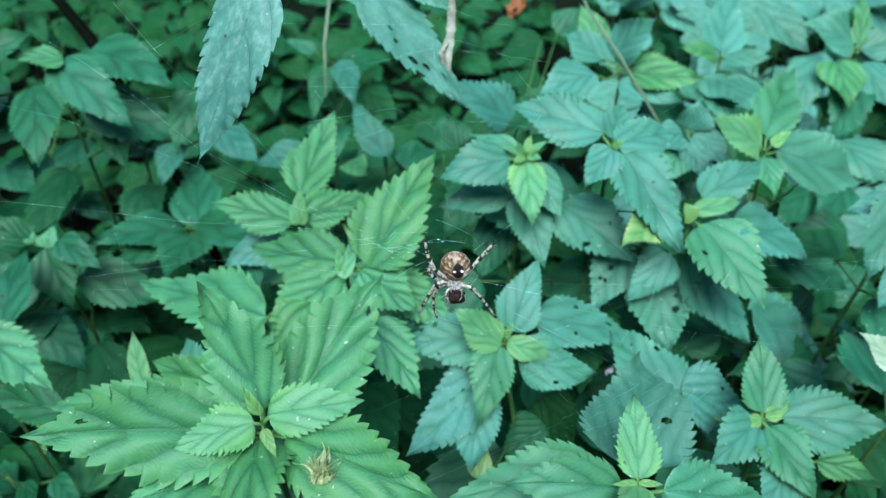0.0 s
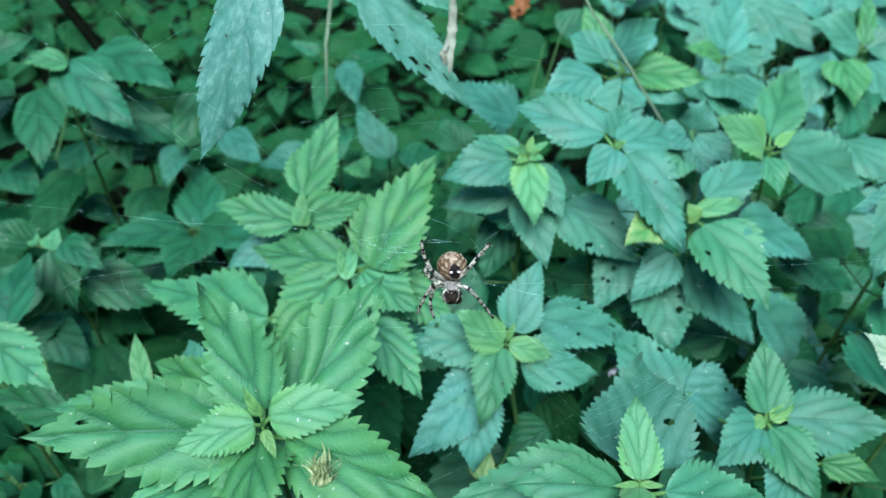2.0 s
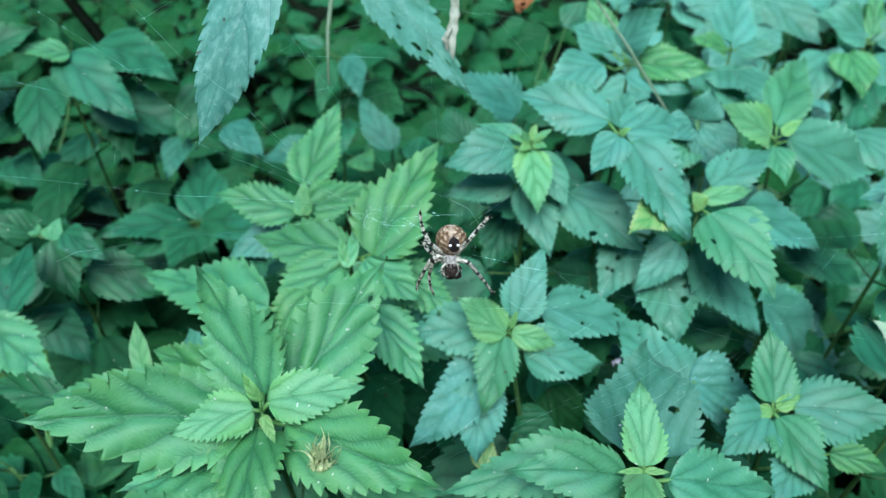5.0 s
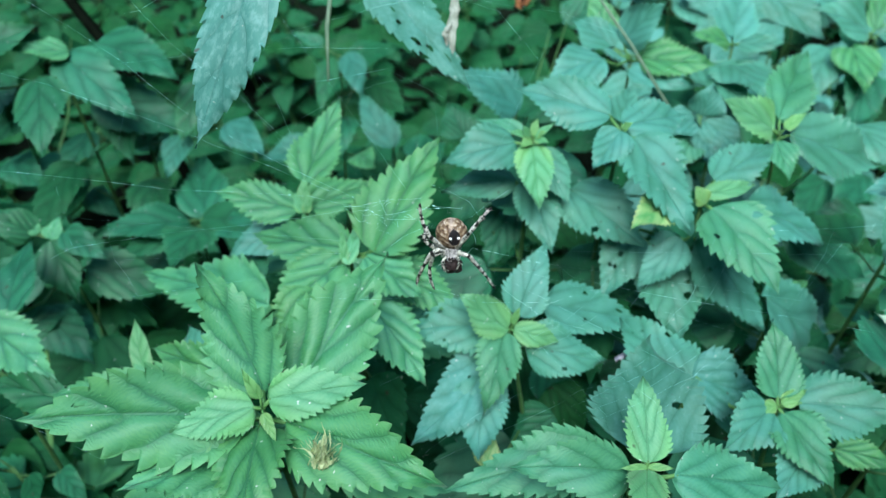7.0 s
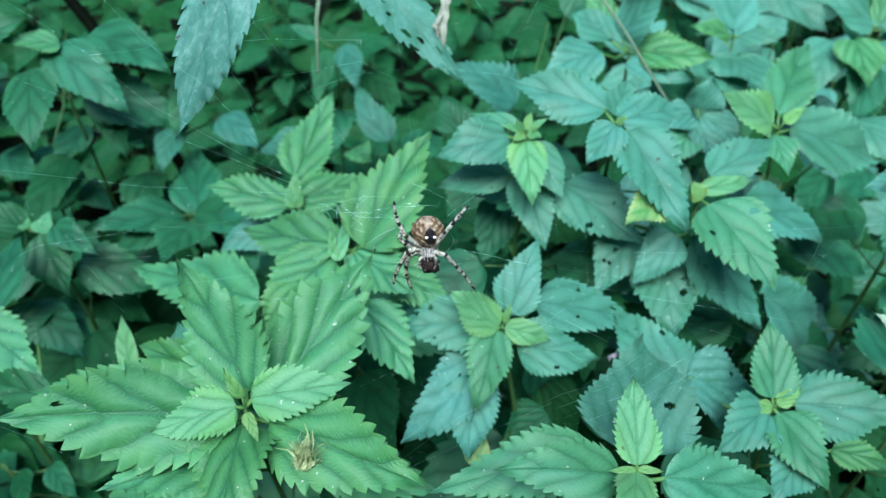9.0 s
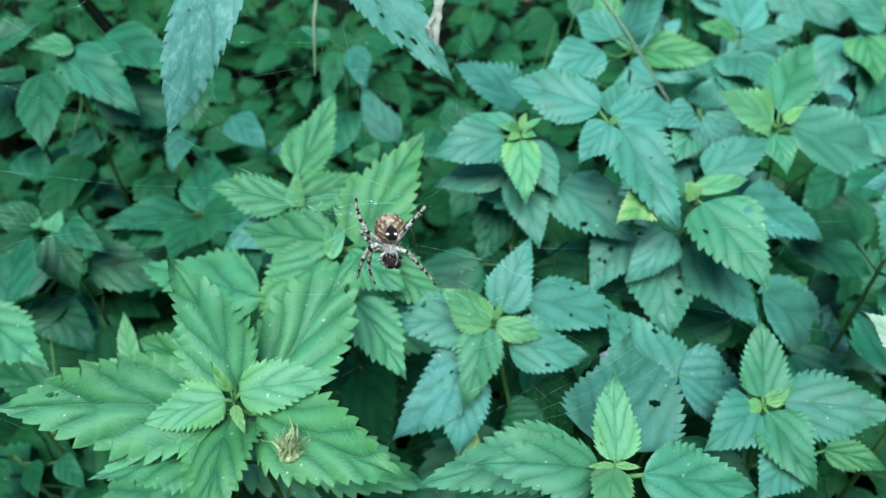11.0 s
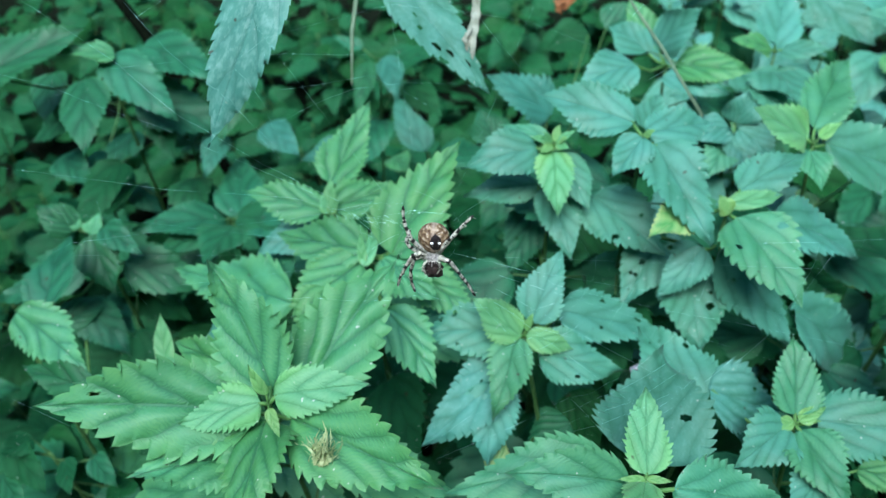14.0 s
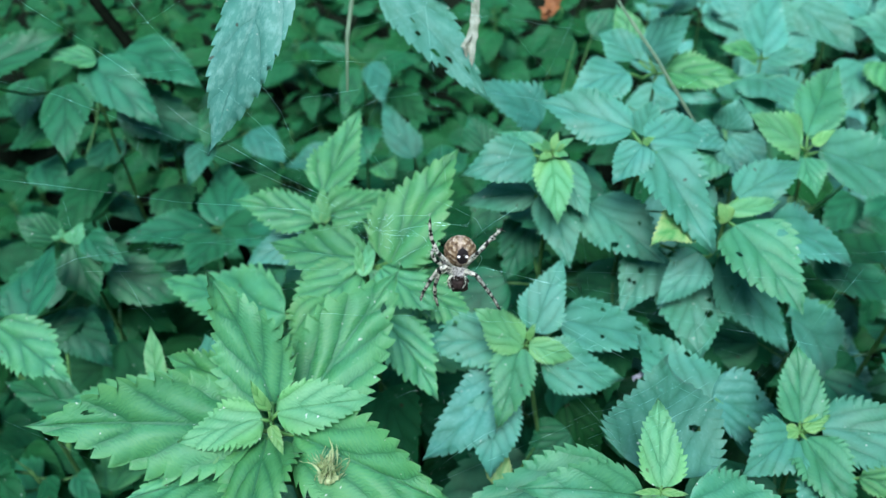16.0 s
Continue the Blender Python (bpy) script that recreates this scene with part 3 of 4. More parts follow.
leaf(p, (0.0343, 0.2780, 0.7046), (0.0378, 0.2804, 0.7152), 0.0042, "bud")
leaf(p, (0.0242, 0.2723, 0.6824), (-0.0182, 0.2347, 0.6613), 0.0341, "dusty", 2)
leaf(p, (0.0193, 0.2634, 0.6796), (0.0159, 0.2290, 0.6544), 0.0305, "mature")
leaf(p, (0.0207, 0.2287, 0.6463), (0.0221, 0.2488, 0.6547), 0.0142, "yellow")

p = nettle((0.0671, 0.2978, 0.6118), "mid")
leaf(p, (0.0626, 0.2779, 0.6270), (0.0362, 0.2678, 0.6152), 0.0291, "mid")
leaf(p, (0.0622, 0.2964, 0.6335), (0.0798, 0.2738, 0.6067), 0.0322, "low")

p = nettle((0.1322, 0.2649, 0.6658), "mature")
leaf(p, (0.1259, 0.2575, 0.6802), (0.0986, 0.3026, 0.6840), 0.0376, "mature", 3)

p = nettle((0.0799, 0.1735, 0.7327), "mature", "blue-green nettle with an upright pale green young leaf")
leaf(p, (0.0801, 0.1735, 0.7343), (0.0808, 0.2022, 0.7511), 0.0192, "young")
leaf(p, (0.0793, 0.1712, 0.7331), (0.0715, 0.1398, 0.7425), 0.0170, "young")
leaf(p, (0.0741, 0.1732, 0.7277), (0.0261, 0.1722, 0.7329), 0.0247, "green")
leaf(p, (0.0916, 0.1728, 0.7272), (0.1410, 0.1804, 0.7052), 0.0273, "green")
leaf(p, (0.0877, 0.1956, 0.7078), (0.1000, 0.2551, 0.7161), 0.0527, "dusty", 2)
leaf(p, (0.0701, 0.1924, 0.7117), (0.0009, 0.1825, 0.7002), 0.0291, "green")
leaf(p, (0.0793, 0.1719, 0.7340), (0.0686, 0.1703, 0.7352), 0.0032, "bud")
leaf(p, (0.0798, 0.1719, 0.7340), (0.0893, 0.1704, 0.7352), 0.0033, "bud")

p = nettle((0.1651, 0.2386, 0.6872), "mature", "blue-green nettle with two tiny yellow-green bud leaves")
leaf(p, (0.1646, 0.2402, 0.6907), (0.1651, 0.2693, 0.7157), 0.0251, "green")
leaf(p, (0.1636, 0.2373, 0.6888), (0.1510, 0.2334, 0.6904), 0.0071, "bud")
leaf(p, (0.1659, 0.2377, 0.6893), (0.1776, 0.2416, 0.6954), 0.0080, "bud")
leaf(p, (0.1739, 0.2375, 0.6905), (0.2224, 0.2296, 0.6935), 0.0336, "mature")
leaf(p, (0.1603, 0.2356, 0.6883), (0.1315, 0.2126, 0.6859), 0.0271, "mature")
leaf(p, (0.1661, 0.2343, 0.6868), (0.1788, 0.1976, 0.6790), 0.0275, "green")
leaf(p, (0.2048, 0.2388, 0.6503), (0.2344, 0.2295, 0.6469), 0.0168, "fresh")
leaf(p, (0.1754, 0.2178, 0.6766), (0.1547, 0.1967, 0.6703), 0.0235, "mature")
leaf(p, (0.1290, 0.2604, 0.6837), (0.1669, 0.2604, 0.6681), 0.0356, "dusty", 1)

p = nettle((0.2143, 0.3567, 0.6424), "mature")
leaf(p, (0.2003, 0.3454, 0.6601), (0.2694, 0.3615, 0.5862), 0.0450, "mature")
leaf(p, (0.2162, 0.3567, 0.6424), (0.2447, 0.3811, 0.6402), 0.0148, "fresh")

p = nettle((0.3427, 0.3813, 0.5939), "mid")
leaf(p, (0.3283, 0.3718, 0.5981), (0.2689, 0.3497, 0.5877), 0.0442, "mid")
leaf(p, (0.3385, 0.3921, 0.6067), (0.2977, 0.3991, 0.5995), 0.0349, "low")

p = nettle((0.2315, 0.2350, 0.7154), "mature")
leaf(p, (0.2246, 0.2412, 0.7227), (0.2018, 0.2533, 0.7370), 0.0154, "pale")

p = nettle((0.2709, 0.3493, 0.7264), "mature")
leaf(p, (0.2647, 0.3531, 0.7464), (0.2467, 0.3219, 0.7096), 0.0284, "mature")
leaf(p, (0.2742, 0.3601, 0.7392), (0.2461, 0.3633, 0.7275), 0.0212, "mature")
leaf(p, (0.2743, 0.3319, 0.7059), (0.2533, 0.3106, 0.6963), 0.0213, "mature")

p = nettle((0.2131, 0.4195, 0.7351), "mature")
leaf(p, (0.2077, 0.4179, 0.7379), (0.1686, 0.4096, 0.7637), 0.0314, "young")
leaf(p, (0.2136, 0.4265, 0.7403), (0.2499, 0.4916, 0.7552), 0.0310, "green")
leaf(p, (0.2211, 0.4207, 0.7334), (0.2922, 0.4320, 0.7002), 0.0465, "mature")
leaf(p, (0.2096, 0.4131, 0.7322), (0.2111, 0.3852, 0.7224), 0.0221, "green")
leaf(p, (0.2151, 0.4184, 0.7384), (0.2265, 0.4203, 0.7484), 0.0081, "bud")
leaf(p, (0.2334, 0.4503, 0.6755), (0.2268, 0.4323, 0.6698), 0.0170, "yellow")
leaf(p, (0.2921, 0.4762, 0.7059), (0.3140, 0.4300, 0.6978), 0.0394, "mature")

p = nettle((0.1445, 0.5557, 0.7227), "mature")
leaf(p, (0.1144, 0.5175, 0.7396), (0.0723, 0.4967, 0.7337), 0.0366, "mature")
leaf(p, (0.1376, 0.5625, 0.7308), (0.1642, 0.5538, 0.7668), 0.0364, "mature")
leaf(p, (0.1514, 0.5549, 0.7217), (0.2026, 0.5326, 0.7263), 0.0355, "fresh")
leaf(p, (0.1423, 0.5498, 0.7157), (0.1863, 0.5217, 0.7134), 0.0246, "mature")
leaf(p, (0.1308, 0.5601, 0.7280), (0.1020, 0.5939, 0.7369), 0.0323, "mature")

p = nettle((0.2457, 0.6145, 0.7069), "mature")
leaf(p, (0.2433, 0.6115, 0.7110), (0.2632, 0.6764, 0.7412), 0.0388, "mature")
leaf(p, (0.2408, 0.6092, 0.7084), (0.2017, 0.5961, 0.7239), 0.0218, "fresh")
leaf(p, (0.2483, 0.6092, 0.7084), (0.2805, 0.5907, 0.7174), 0.0195, "mature")
leaf(p, (0.2345, 0.5697, 0.7081), (0.2372, 0.5161, 0.7067), 0.0484, "mature")

p = nettle((0.3830, 0.6528, 0.6977), "mature")
leaf(p, (0.3819, 0.6542, 0.6993), (0.3266, 0.6568, 0.7179), 0.0440, "mature")
leaf(p, (0.3872, 0.6542, 0.6993), (0.3959, 0.6930, 0.7296), 0.0207, "fresh")
leaf(p, (0.3898, 0.6508, 0.6953), (0.4231, 0.6516, 0.7117), 0.0339, "mature")
leaf(p, (0.3401, 0.6346, 0.6918), (0.3111, 0.5851, 0.6644), 0.0392, "mature")
leaf(p, (0.3868, 0.6347, 0.6918), (0.4007, 0.5869, 0.6663), 0.0450, "mature")
leaf(p, (0.3556, 0.6254, 0.6964), (0.3495, 0.5724, 0.6802), 0.0416, "fresh")

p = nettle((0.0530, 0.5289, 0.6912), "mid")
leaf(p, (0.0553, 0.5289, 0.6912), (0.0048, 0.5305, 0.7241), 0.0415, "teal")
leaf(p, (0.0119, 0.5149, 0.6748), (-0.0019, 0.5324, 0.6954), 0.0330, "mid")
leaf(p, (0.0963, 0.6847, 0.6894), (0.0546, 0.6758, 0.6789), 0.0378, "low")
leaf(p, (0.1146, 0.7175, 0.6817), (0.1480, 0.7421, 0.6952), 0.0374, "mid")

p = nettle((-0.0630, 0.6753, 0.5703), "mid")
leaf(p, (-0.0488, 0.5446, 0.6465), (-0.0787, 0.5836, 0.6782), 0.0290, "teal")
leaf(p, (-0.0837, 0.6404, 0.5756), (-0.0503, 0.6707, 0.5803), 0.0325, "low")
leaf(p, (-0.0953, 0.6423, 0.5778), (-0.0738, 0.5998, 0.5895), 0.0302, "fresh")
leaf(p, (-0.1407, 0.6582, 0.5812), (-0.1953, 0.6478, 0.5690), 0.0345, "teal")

p = nettle((-0.2791, 0.3027, 0.6569), "fresh")
leaf(p, (-0.2716, 0.3001, 0.6847), (-0.2204, 0.2715, 0.6664), 0.0333, "fresh")
leaf(p, (-0.2104, 0.2581, 0.6660), (-0.2588, 0.2725, 0.6676), 0.0209, "mid")
leaf(p, (-0.3147, 0.4035, 0.5903), (-0.2698, 0.3717, 0.5682), 0.0366, "mid")
leaf(p, (-0.3262, 0.3868, 0.5861), (-0.2929, 0.4050, 0.5920), 0.0284, "mid")
leaf(p, (-0.3526, 0.3491, 0.4952), (-0.3057, 0.3206, 0.4924), 0.0237, "low")

p = nettle((-0.3265, 0.3432, 0.4727), "low")
leaf(p, (-0.3391, 0.3491, 0.4952), (-0.2934, 0.3319, 0.4903), 0.0243, "low")
leaf(p, (-0.3255, 0.3317, 0.4746), (-0.2845, 0.3205, 0.4768), 0.0246, "low")
leaf(p, (-0.3435, 0.3346, 0.4780), (-0.3554, 0.3175, 0.4733), 0.0202, "low")

p = nettle((0.3506, 0.4989, 0.5626), "mid")
leaf(p, (0.3388, 0.4827, 0.6053), (0.2939, 0.4888, 0.6125), 0.0436, "mid")
leaf(p, (0.3152, 0.4521, 0.5692), (0.3578, 0.4666, 0.5862), 0.0363, "mid")
leaf(p, (0.3720, 0.4537, 0.5711), (0.3280, 0.4184, 0.5604), 0.0317, "low")
leaf(p, (0.3010, 0.4744, 0.5646), (0.2584, 0.4688, 0.5890), 0.0386, "low")
leaf(p, (0.3351, 0.4839, 0.5758), (0.3006, 0.4273, 0.5709), 0.0271, "low")

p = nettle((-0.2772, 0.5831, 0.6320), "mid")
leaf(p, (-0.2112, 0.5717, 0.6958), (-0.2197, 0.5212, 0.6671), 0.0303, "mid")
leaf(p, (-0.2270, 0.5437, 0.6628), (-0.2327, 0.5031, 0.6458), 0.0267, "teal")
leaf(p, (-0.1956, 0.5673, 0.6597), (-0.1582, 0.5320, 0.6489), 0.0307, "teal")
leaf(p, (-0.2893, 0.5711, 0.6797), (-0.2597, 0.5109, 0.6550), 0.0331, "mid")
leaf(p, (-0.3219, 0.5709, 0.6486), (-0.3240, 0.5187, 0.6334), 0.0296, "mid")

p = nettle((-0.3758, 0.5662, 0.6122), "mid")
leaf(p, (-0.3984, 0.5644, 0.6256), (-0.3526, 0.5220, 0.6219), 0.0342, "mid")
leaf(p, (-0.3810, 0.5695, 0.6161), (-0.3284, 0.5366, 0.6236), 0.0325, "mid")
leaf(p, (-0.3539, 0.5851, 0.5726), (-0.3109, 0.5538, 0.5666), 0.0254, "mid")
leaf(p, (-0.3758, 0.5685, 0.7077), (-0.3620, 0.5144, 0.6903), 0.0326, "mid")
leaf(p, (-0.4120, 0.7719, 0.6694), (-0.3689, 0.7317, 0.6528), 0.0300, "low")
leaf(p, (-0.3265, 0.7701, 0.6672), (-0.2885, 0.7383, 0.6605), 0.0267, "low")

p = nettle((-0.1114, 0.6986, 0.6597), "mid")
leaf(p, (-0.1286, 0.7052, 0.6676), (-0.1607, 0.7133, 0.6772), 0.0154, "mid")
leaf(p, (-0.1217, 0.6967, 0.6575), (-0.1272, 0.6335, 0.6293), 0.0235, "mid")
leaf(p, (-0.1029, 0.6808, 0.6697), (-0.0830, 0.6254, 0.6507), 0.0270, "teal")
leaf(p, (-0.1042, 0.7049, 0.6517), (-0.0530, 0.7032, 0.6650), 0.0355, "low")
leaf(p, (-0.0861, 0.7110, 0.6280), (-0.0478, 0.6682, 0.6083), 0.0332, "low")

p = nettle((-0.3041, 0.4814, 0.5429), "low")
leaf(p, (-0.3095, 0.4659, 0.5710), (-0.2360, 0.4168, 0.5594), 0.0500, "low")
leaf(p, (-0.3234, 0.4401, 0.5562), (-0.2737, 0.3955, 0.5652), 0.0256, "mid")
leaf(p, (-0.1411, 0.3978, 0.6606), (-0.1276, 0.3485, 0.6488), 0.0236, "mid", 2)

p = nettle((0.3543, 0.7465, 0.6691), "dusty")
leaf(p, (0.3219, 0.7462, 0.6997), (0.3655, 0.6968, 0.6723), 0.0500, "dusty")
leaf(p, (0.1482, 0.6549, 0.6850), (0.1299, 0.6880, 0.7242), 0.0345, "fresh")
leaf(p, (0.2142, 0.5778, 0.7023), (0.2287, 0.5196, 0.6955), 0.0453, "mature")
leaf(p, (0.3739, 0.6287, 0.6847), (0.3408, 0.5528, 0.6570), 0.0446, "mid")
leaf(p, (0.3559, 0.5900, 0.5773), (0.3127, 0.5445, 0.5700), 0.0421, "mid")
leaf(p, (0.3933, 0.5937, 0.5815), (0.3404, 0.5374, 0.5770), 0.0385, "mid")
leaf(p, (0.3959, 0.7620, 0.6873), (0.3542, 0.7773, 0.7055), 0.0449, "mature")

p = nettle((-0.2974, 0.2894, 0.5549), "mid", "plain green nettle low in the shade of the others")
leaf(p, (-0.3277, 0.2908, 0.5611), (-0.2874, 0.2603, 0.5500), 0.0260, "low")
leaf(p, (-0.2865, 0.2871, 0.5506), (-0.2704, 0.2612, 0.5485), 0.0170, "low")
leaf(p, (-0.2664, 0.2898, 0.5508), (-0.2387, 0.2678, 0.5516), 0.0170, "mid")
leaf(p, (-0.3100, 0.2948, 0.5633), (-0.3211, 0.2741, 0.5715), 0.0200, "low")
leaf(p, (-0.3306, 0.2767, 0.5449), (-0.3013, 0.2531, 0.5436), 0.0210, "mid")
leaf(p, (-0.2388, 0.2812, 0.5363), (-0.2459, 0.2592, 0.5425), 0.0200, "low")

p = nettle((0.1844, 0.4818, 0.7042), "dusty", "dull green nettle standing deep between brighter ones")
leaf(p, (0.1860, 0.4795, 0.7092), (0.2090, 0.4571, 0.6974), 0.0280, "dusty")
leaf(p, (0.1819, 0.4748, 0.7037), (0.1624, 0.4483, 0.6884), 0.0280, "green")
leaf(p, (0.1787, 0.4800, 0.7100), (0.1506, 0.4657, 0.7095), 0.0260, "dusty")
leaf(p, (0.1836, 0.4816, 0.7118), (0.1892, 0.4873, 0.7339), 0.0280, "dusty")
leaf(p, (0.1827, 0.4764, 0.7056), (0.1889, 0.4507, 0.6904), 0.0240, "dusty")
leaf(p, (0.1827, 0.4779, 0.7074), (0.1763, 0.4727, 0.7170), 0.0080, "leafgreen")

for root in list(plant_tops):
    ob = bpy.data.objects[root]
    if "hanging" in ob["label"]:
        finish(ob, 0, over="long" in ob["label"])
    else:
        finish(ob)
hanging_nettle = next(bpy.data.objects[r] for r in plant_tops if "before the web" in bpy.data.objects[r]["label"])


# ---- nettles behind and below ----
def random_nettle(x, y, top, size, tone="low"):
    rnd = random.Random(int(x * 7717 + y * 3119 + 90000))
    p = nettle((x, y, top), tone)
    turn = rnd.uniform(0, 3.1)
    for k, (r, lift) in enumerate(((0.35, 0.6), (0.7, 0.25), (1.0, 0.0))):
        for half in (0, math.pi):
            w = turn + half + rnd.uniform(-0.3, 0.3)
            out = Vector((math.cos(w), math.sin(w), 0))
            base = Vector((x, y, top - 0.022 * k)) + out * (0.004 + 0.008 * k)
            length = size * r
            tip = base + out * length * 0.9 + Vector((0, 0, length * (lift - rnd.uniform(0.1, 0.5))))
            leaf(p, base, tip, length * rnd.uniform(0.48, 0.6), tone, fine=False)
        turn += math.pi / 2
    finish(p, 4, 0.055, size)


scatter = random.Random(21)
for row in range(11):
    y = 0.50 + row * 0.155
    for col in range(13):
        x = (col - 6) * (0.11 + 0.012 * row) + scatter.uniform(-0.05, 0.05)
        yy = y + scatter.uniform(-0.06, 0.06)
        # plants left of this line carry the shade there as leaf colour
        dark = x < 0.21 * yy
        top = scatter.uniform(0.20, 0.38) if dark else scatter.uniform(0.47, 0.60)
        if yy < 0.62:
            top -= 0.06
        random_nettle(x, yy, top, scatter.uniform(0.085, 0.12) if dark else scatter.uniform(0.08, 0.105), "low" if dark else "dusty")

# nettles added at both sides, mostly unseen, block low sky; others stand under the front plants
for row in range(7):
    for col in range(12):
        x = (col - 5.5) * 0.15 + scatter.uniform(-0.05, 0.05)
        y = 0.06 + row * 0.075 + scatter.uniform(-0.04, 0.04)
        if abs(x) > 0.46 + 0.2 * y:
            random_nettle(x, y, scatter.uniform(0.44, 0.58), scatter.uniform(0.07, 0.095), "mid")
        elif abs(x) < 0.36 and row == 0:
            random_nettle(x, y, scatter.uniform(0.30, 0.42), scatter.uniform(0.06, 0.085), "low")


def ground_cover(count):
    """Low leaves that hide the soil between the stems, too many to count."""
    rnd = random.Random(33)
    shapes = [blade(0.06, 0.034, 8, 0.08, 0.15, k, fine=False) for k in range(6)]
    verts, faces, uvs = [], [], []
    n = 0
    for _ in range(count):
        v, f, uv = rnd.choice(shapes)
        y = rnd.uniform(0.1, 2.4)
        x = rnd.uniform(-1, 1) * (0.35 + 0.75 * y)
        w = rnd.uniform(0, 6.28)
        turn = Matrix.Translation((x, y, rnd.uniform(0.03, 0.24))) @ Euler((rnd.uniform(-0.7, 0.35), rnd.uniform(-0.3, 0.3), w)).to_matrix().to_4x4() @ Matrix.Scale(rnd.uniform(0.9, 2.0), 4)
        m = np.array(turn)
        verts.append(v @ m[:3, :3].T + m[:3, 3])
        faces += [tuple(i + n for i in q) for q in f]
        uvs.append(uv)
        n += len(v)
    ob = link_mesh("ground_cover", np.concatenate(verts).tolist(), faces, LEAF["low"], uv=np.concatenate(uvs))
    tagged(ob, "low leaves covering the soil under nettles, darkened for shade", "ground cover", kind="stuff")


ground_cover(800)


# ---- dry and loose plant parts ----
def dry_strip(name, label, category, points, width, material, seed):
    """A crumpled, curled strip of dead leaf through the points."""
    rnd = random.Random(seed)
    pts = [Vector(p) for p in points]
    fine = []
    for a, b in zip(pts, pts[1:]):
        fine += [a.lerp(b, k / 6) for k in range(6)]
    fine.append(pts[-1])
    verts, faces = [], []
    cols = 5
    for i, p in enumerate(fine):
        k = i / (len(fine) - 1)
        w = width * (math.sin(math.pi * min(1, k * 0.9 + 0.08)) ** 0.7) * rnd.uniform(0.75, 1.2)
        for j in range(cols):
            s = (j / (cols - 1) - 0.5) * 2
            verts.append(p + Vector((s * w / 2, rnd.uniform(-0.25, 0.25) * width + abs(s) * width * 0.4, rnd.uniform(-0.1, 0.1) * width)))
    for i in range(len(fine) - 1):
        for j in range(cols - 1):
            a = i * cols + j
            faces.append((a, a + 1, a + cols + 1, a + cols))
    o = pts[0]
    ob = link_mesh(name, [v - o for v in verts], faces, material, None)
    ob.location = o
    return tagged(ob, label, category)


dry_strip("dry_leaf", "withered pale brown leaf hanging from a nettle", "dead leaf", [(0.0049, 0.3973, 0.8485), (0.0045, 0.385, 0.832), (0.0025, 0.376, 0.823), (0.0035, 0.3685, 0.8145)], 0.0055, DRY, 3)
dry_strip("dry_leaf", "withered pale brown leaf tip hanging from a nettle", "dead leaf", [(0.0030, 0.378, 0.828), (-0.0010, 0.374, 0.824), (0.0005, 0.372, 0.818)], 0.0034, DRY, 5)
dry_strip("withered_leaf", "orange-brown withered leaf among the green", "dead leaf", [(0.0823, 0.765, 0.7068), (0.077, 0.752, 0.694), (0.0691, 0.7421, 0.686)], 0.020, RUST, 4)

dry_strip("withered_edge", "torn brown withered rim of a nettle leaf", "dead leaf", [(0.0891, 0.3082, 0.6828), (0.0964, 0.3061, 0.6803), (0.1044, 0.3056, 0.6798), (0.11, 0.3033, 0.6755)], 0.0040, STRAW, 8)


dry_strip("fallen_petal", "pale lilac withered petal caught between nettle leaves", "petal", [(0.0993, 0.2810, 0.6781), (0.0951, 0.2760, 0.6801), (0.0904, 0.2710, 0.6822)], 0.0045, PETAL, 12)


def litter_tuft(o, size, seed):
    """A crumpled dead flower: torn, twisted shreds lying on a leaf."""
    rnd = random.Random(seed)
    verts, faces = [], []
    for _ in range(70):
        p = Vector((rnd.gauss(0, 0.13), rnd.gauss(0, 0.12), rnd.gauss(0, 0.16))) * size
        d = Vector((rnd.gauss(0.12, 0.35), rnd.uniform(0.0, 0.9), rnd.uniform(0.1, 1.0))).normalized()
        w = d.cross(Vector((rnd.uniform(-1, 1), rnd.uniform(-1, 1), rnd.uniform(-1, 1)))).normalized()
        steps, n = 6, len(verts)
        length, wide = size * rnd.uniform(0.3, 0.7), size * rnd.uniform(0.012, 0.05)
        for q in range(steps + 1):
            k = wide * (1 - 0.8 * q / steps) * rnd.uniform(0.6, 1.2)
            verts += [p - w * k, p + w * k]
            p = p + d * length / steps
            d = (d + Vector((rnd.uniform(-1, 1), rnd.uniform(-1, 1), rnd.uniform(-1, 1))) * 0.35).normalized()
            w = Matrix.Rotation(rnd.uniform(-0.7, 0.7), 3, d) @ w
        faces += [(n + 2 * q, n + 2 * q + 1, n + 2 * q + 3, n + 2 * q + 2) for q in range(steps)]
    ob = link_mesh("plant_litter", verts, faces, STRAW)
    ob.location = o
    tagged(ob, "straw-coloured shreds of dead flower on a leaf", "plant litter")


litter_tuft((-0.0498, 0.1752, 0.7330), 0.0190, 9)


def stalk(name, label, points, radii, material):
    v, f = tube([Vector(p) - Vector(points[0]) for p in points], radii, 6)
    ob = link_mesh(name, v, f, material)
    ob.location = points[0]
    return tagged(ob, label, "stalk")


stalk("dead_stalk", "pale dry plant stalk leaning among nettles", [(0.19, 0.50, -0.01), (0.185, 0.50, 0.45), (0.1556, 0.4723, 0.7248), (0.1289, 0.5013, 0.7590), (0.1054, 0.5298, 0.7850), (0.0917, 0.5548, 0.8068)], [0.0020, 0.0018, 0.0013, 0.0012, 0.0011, 0.0010], OLD_STEM)
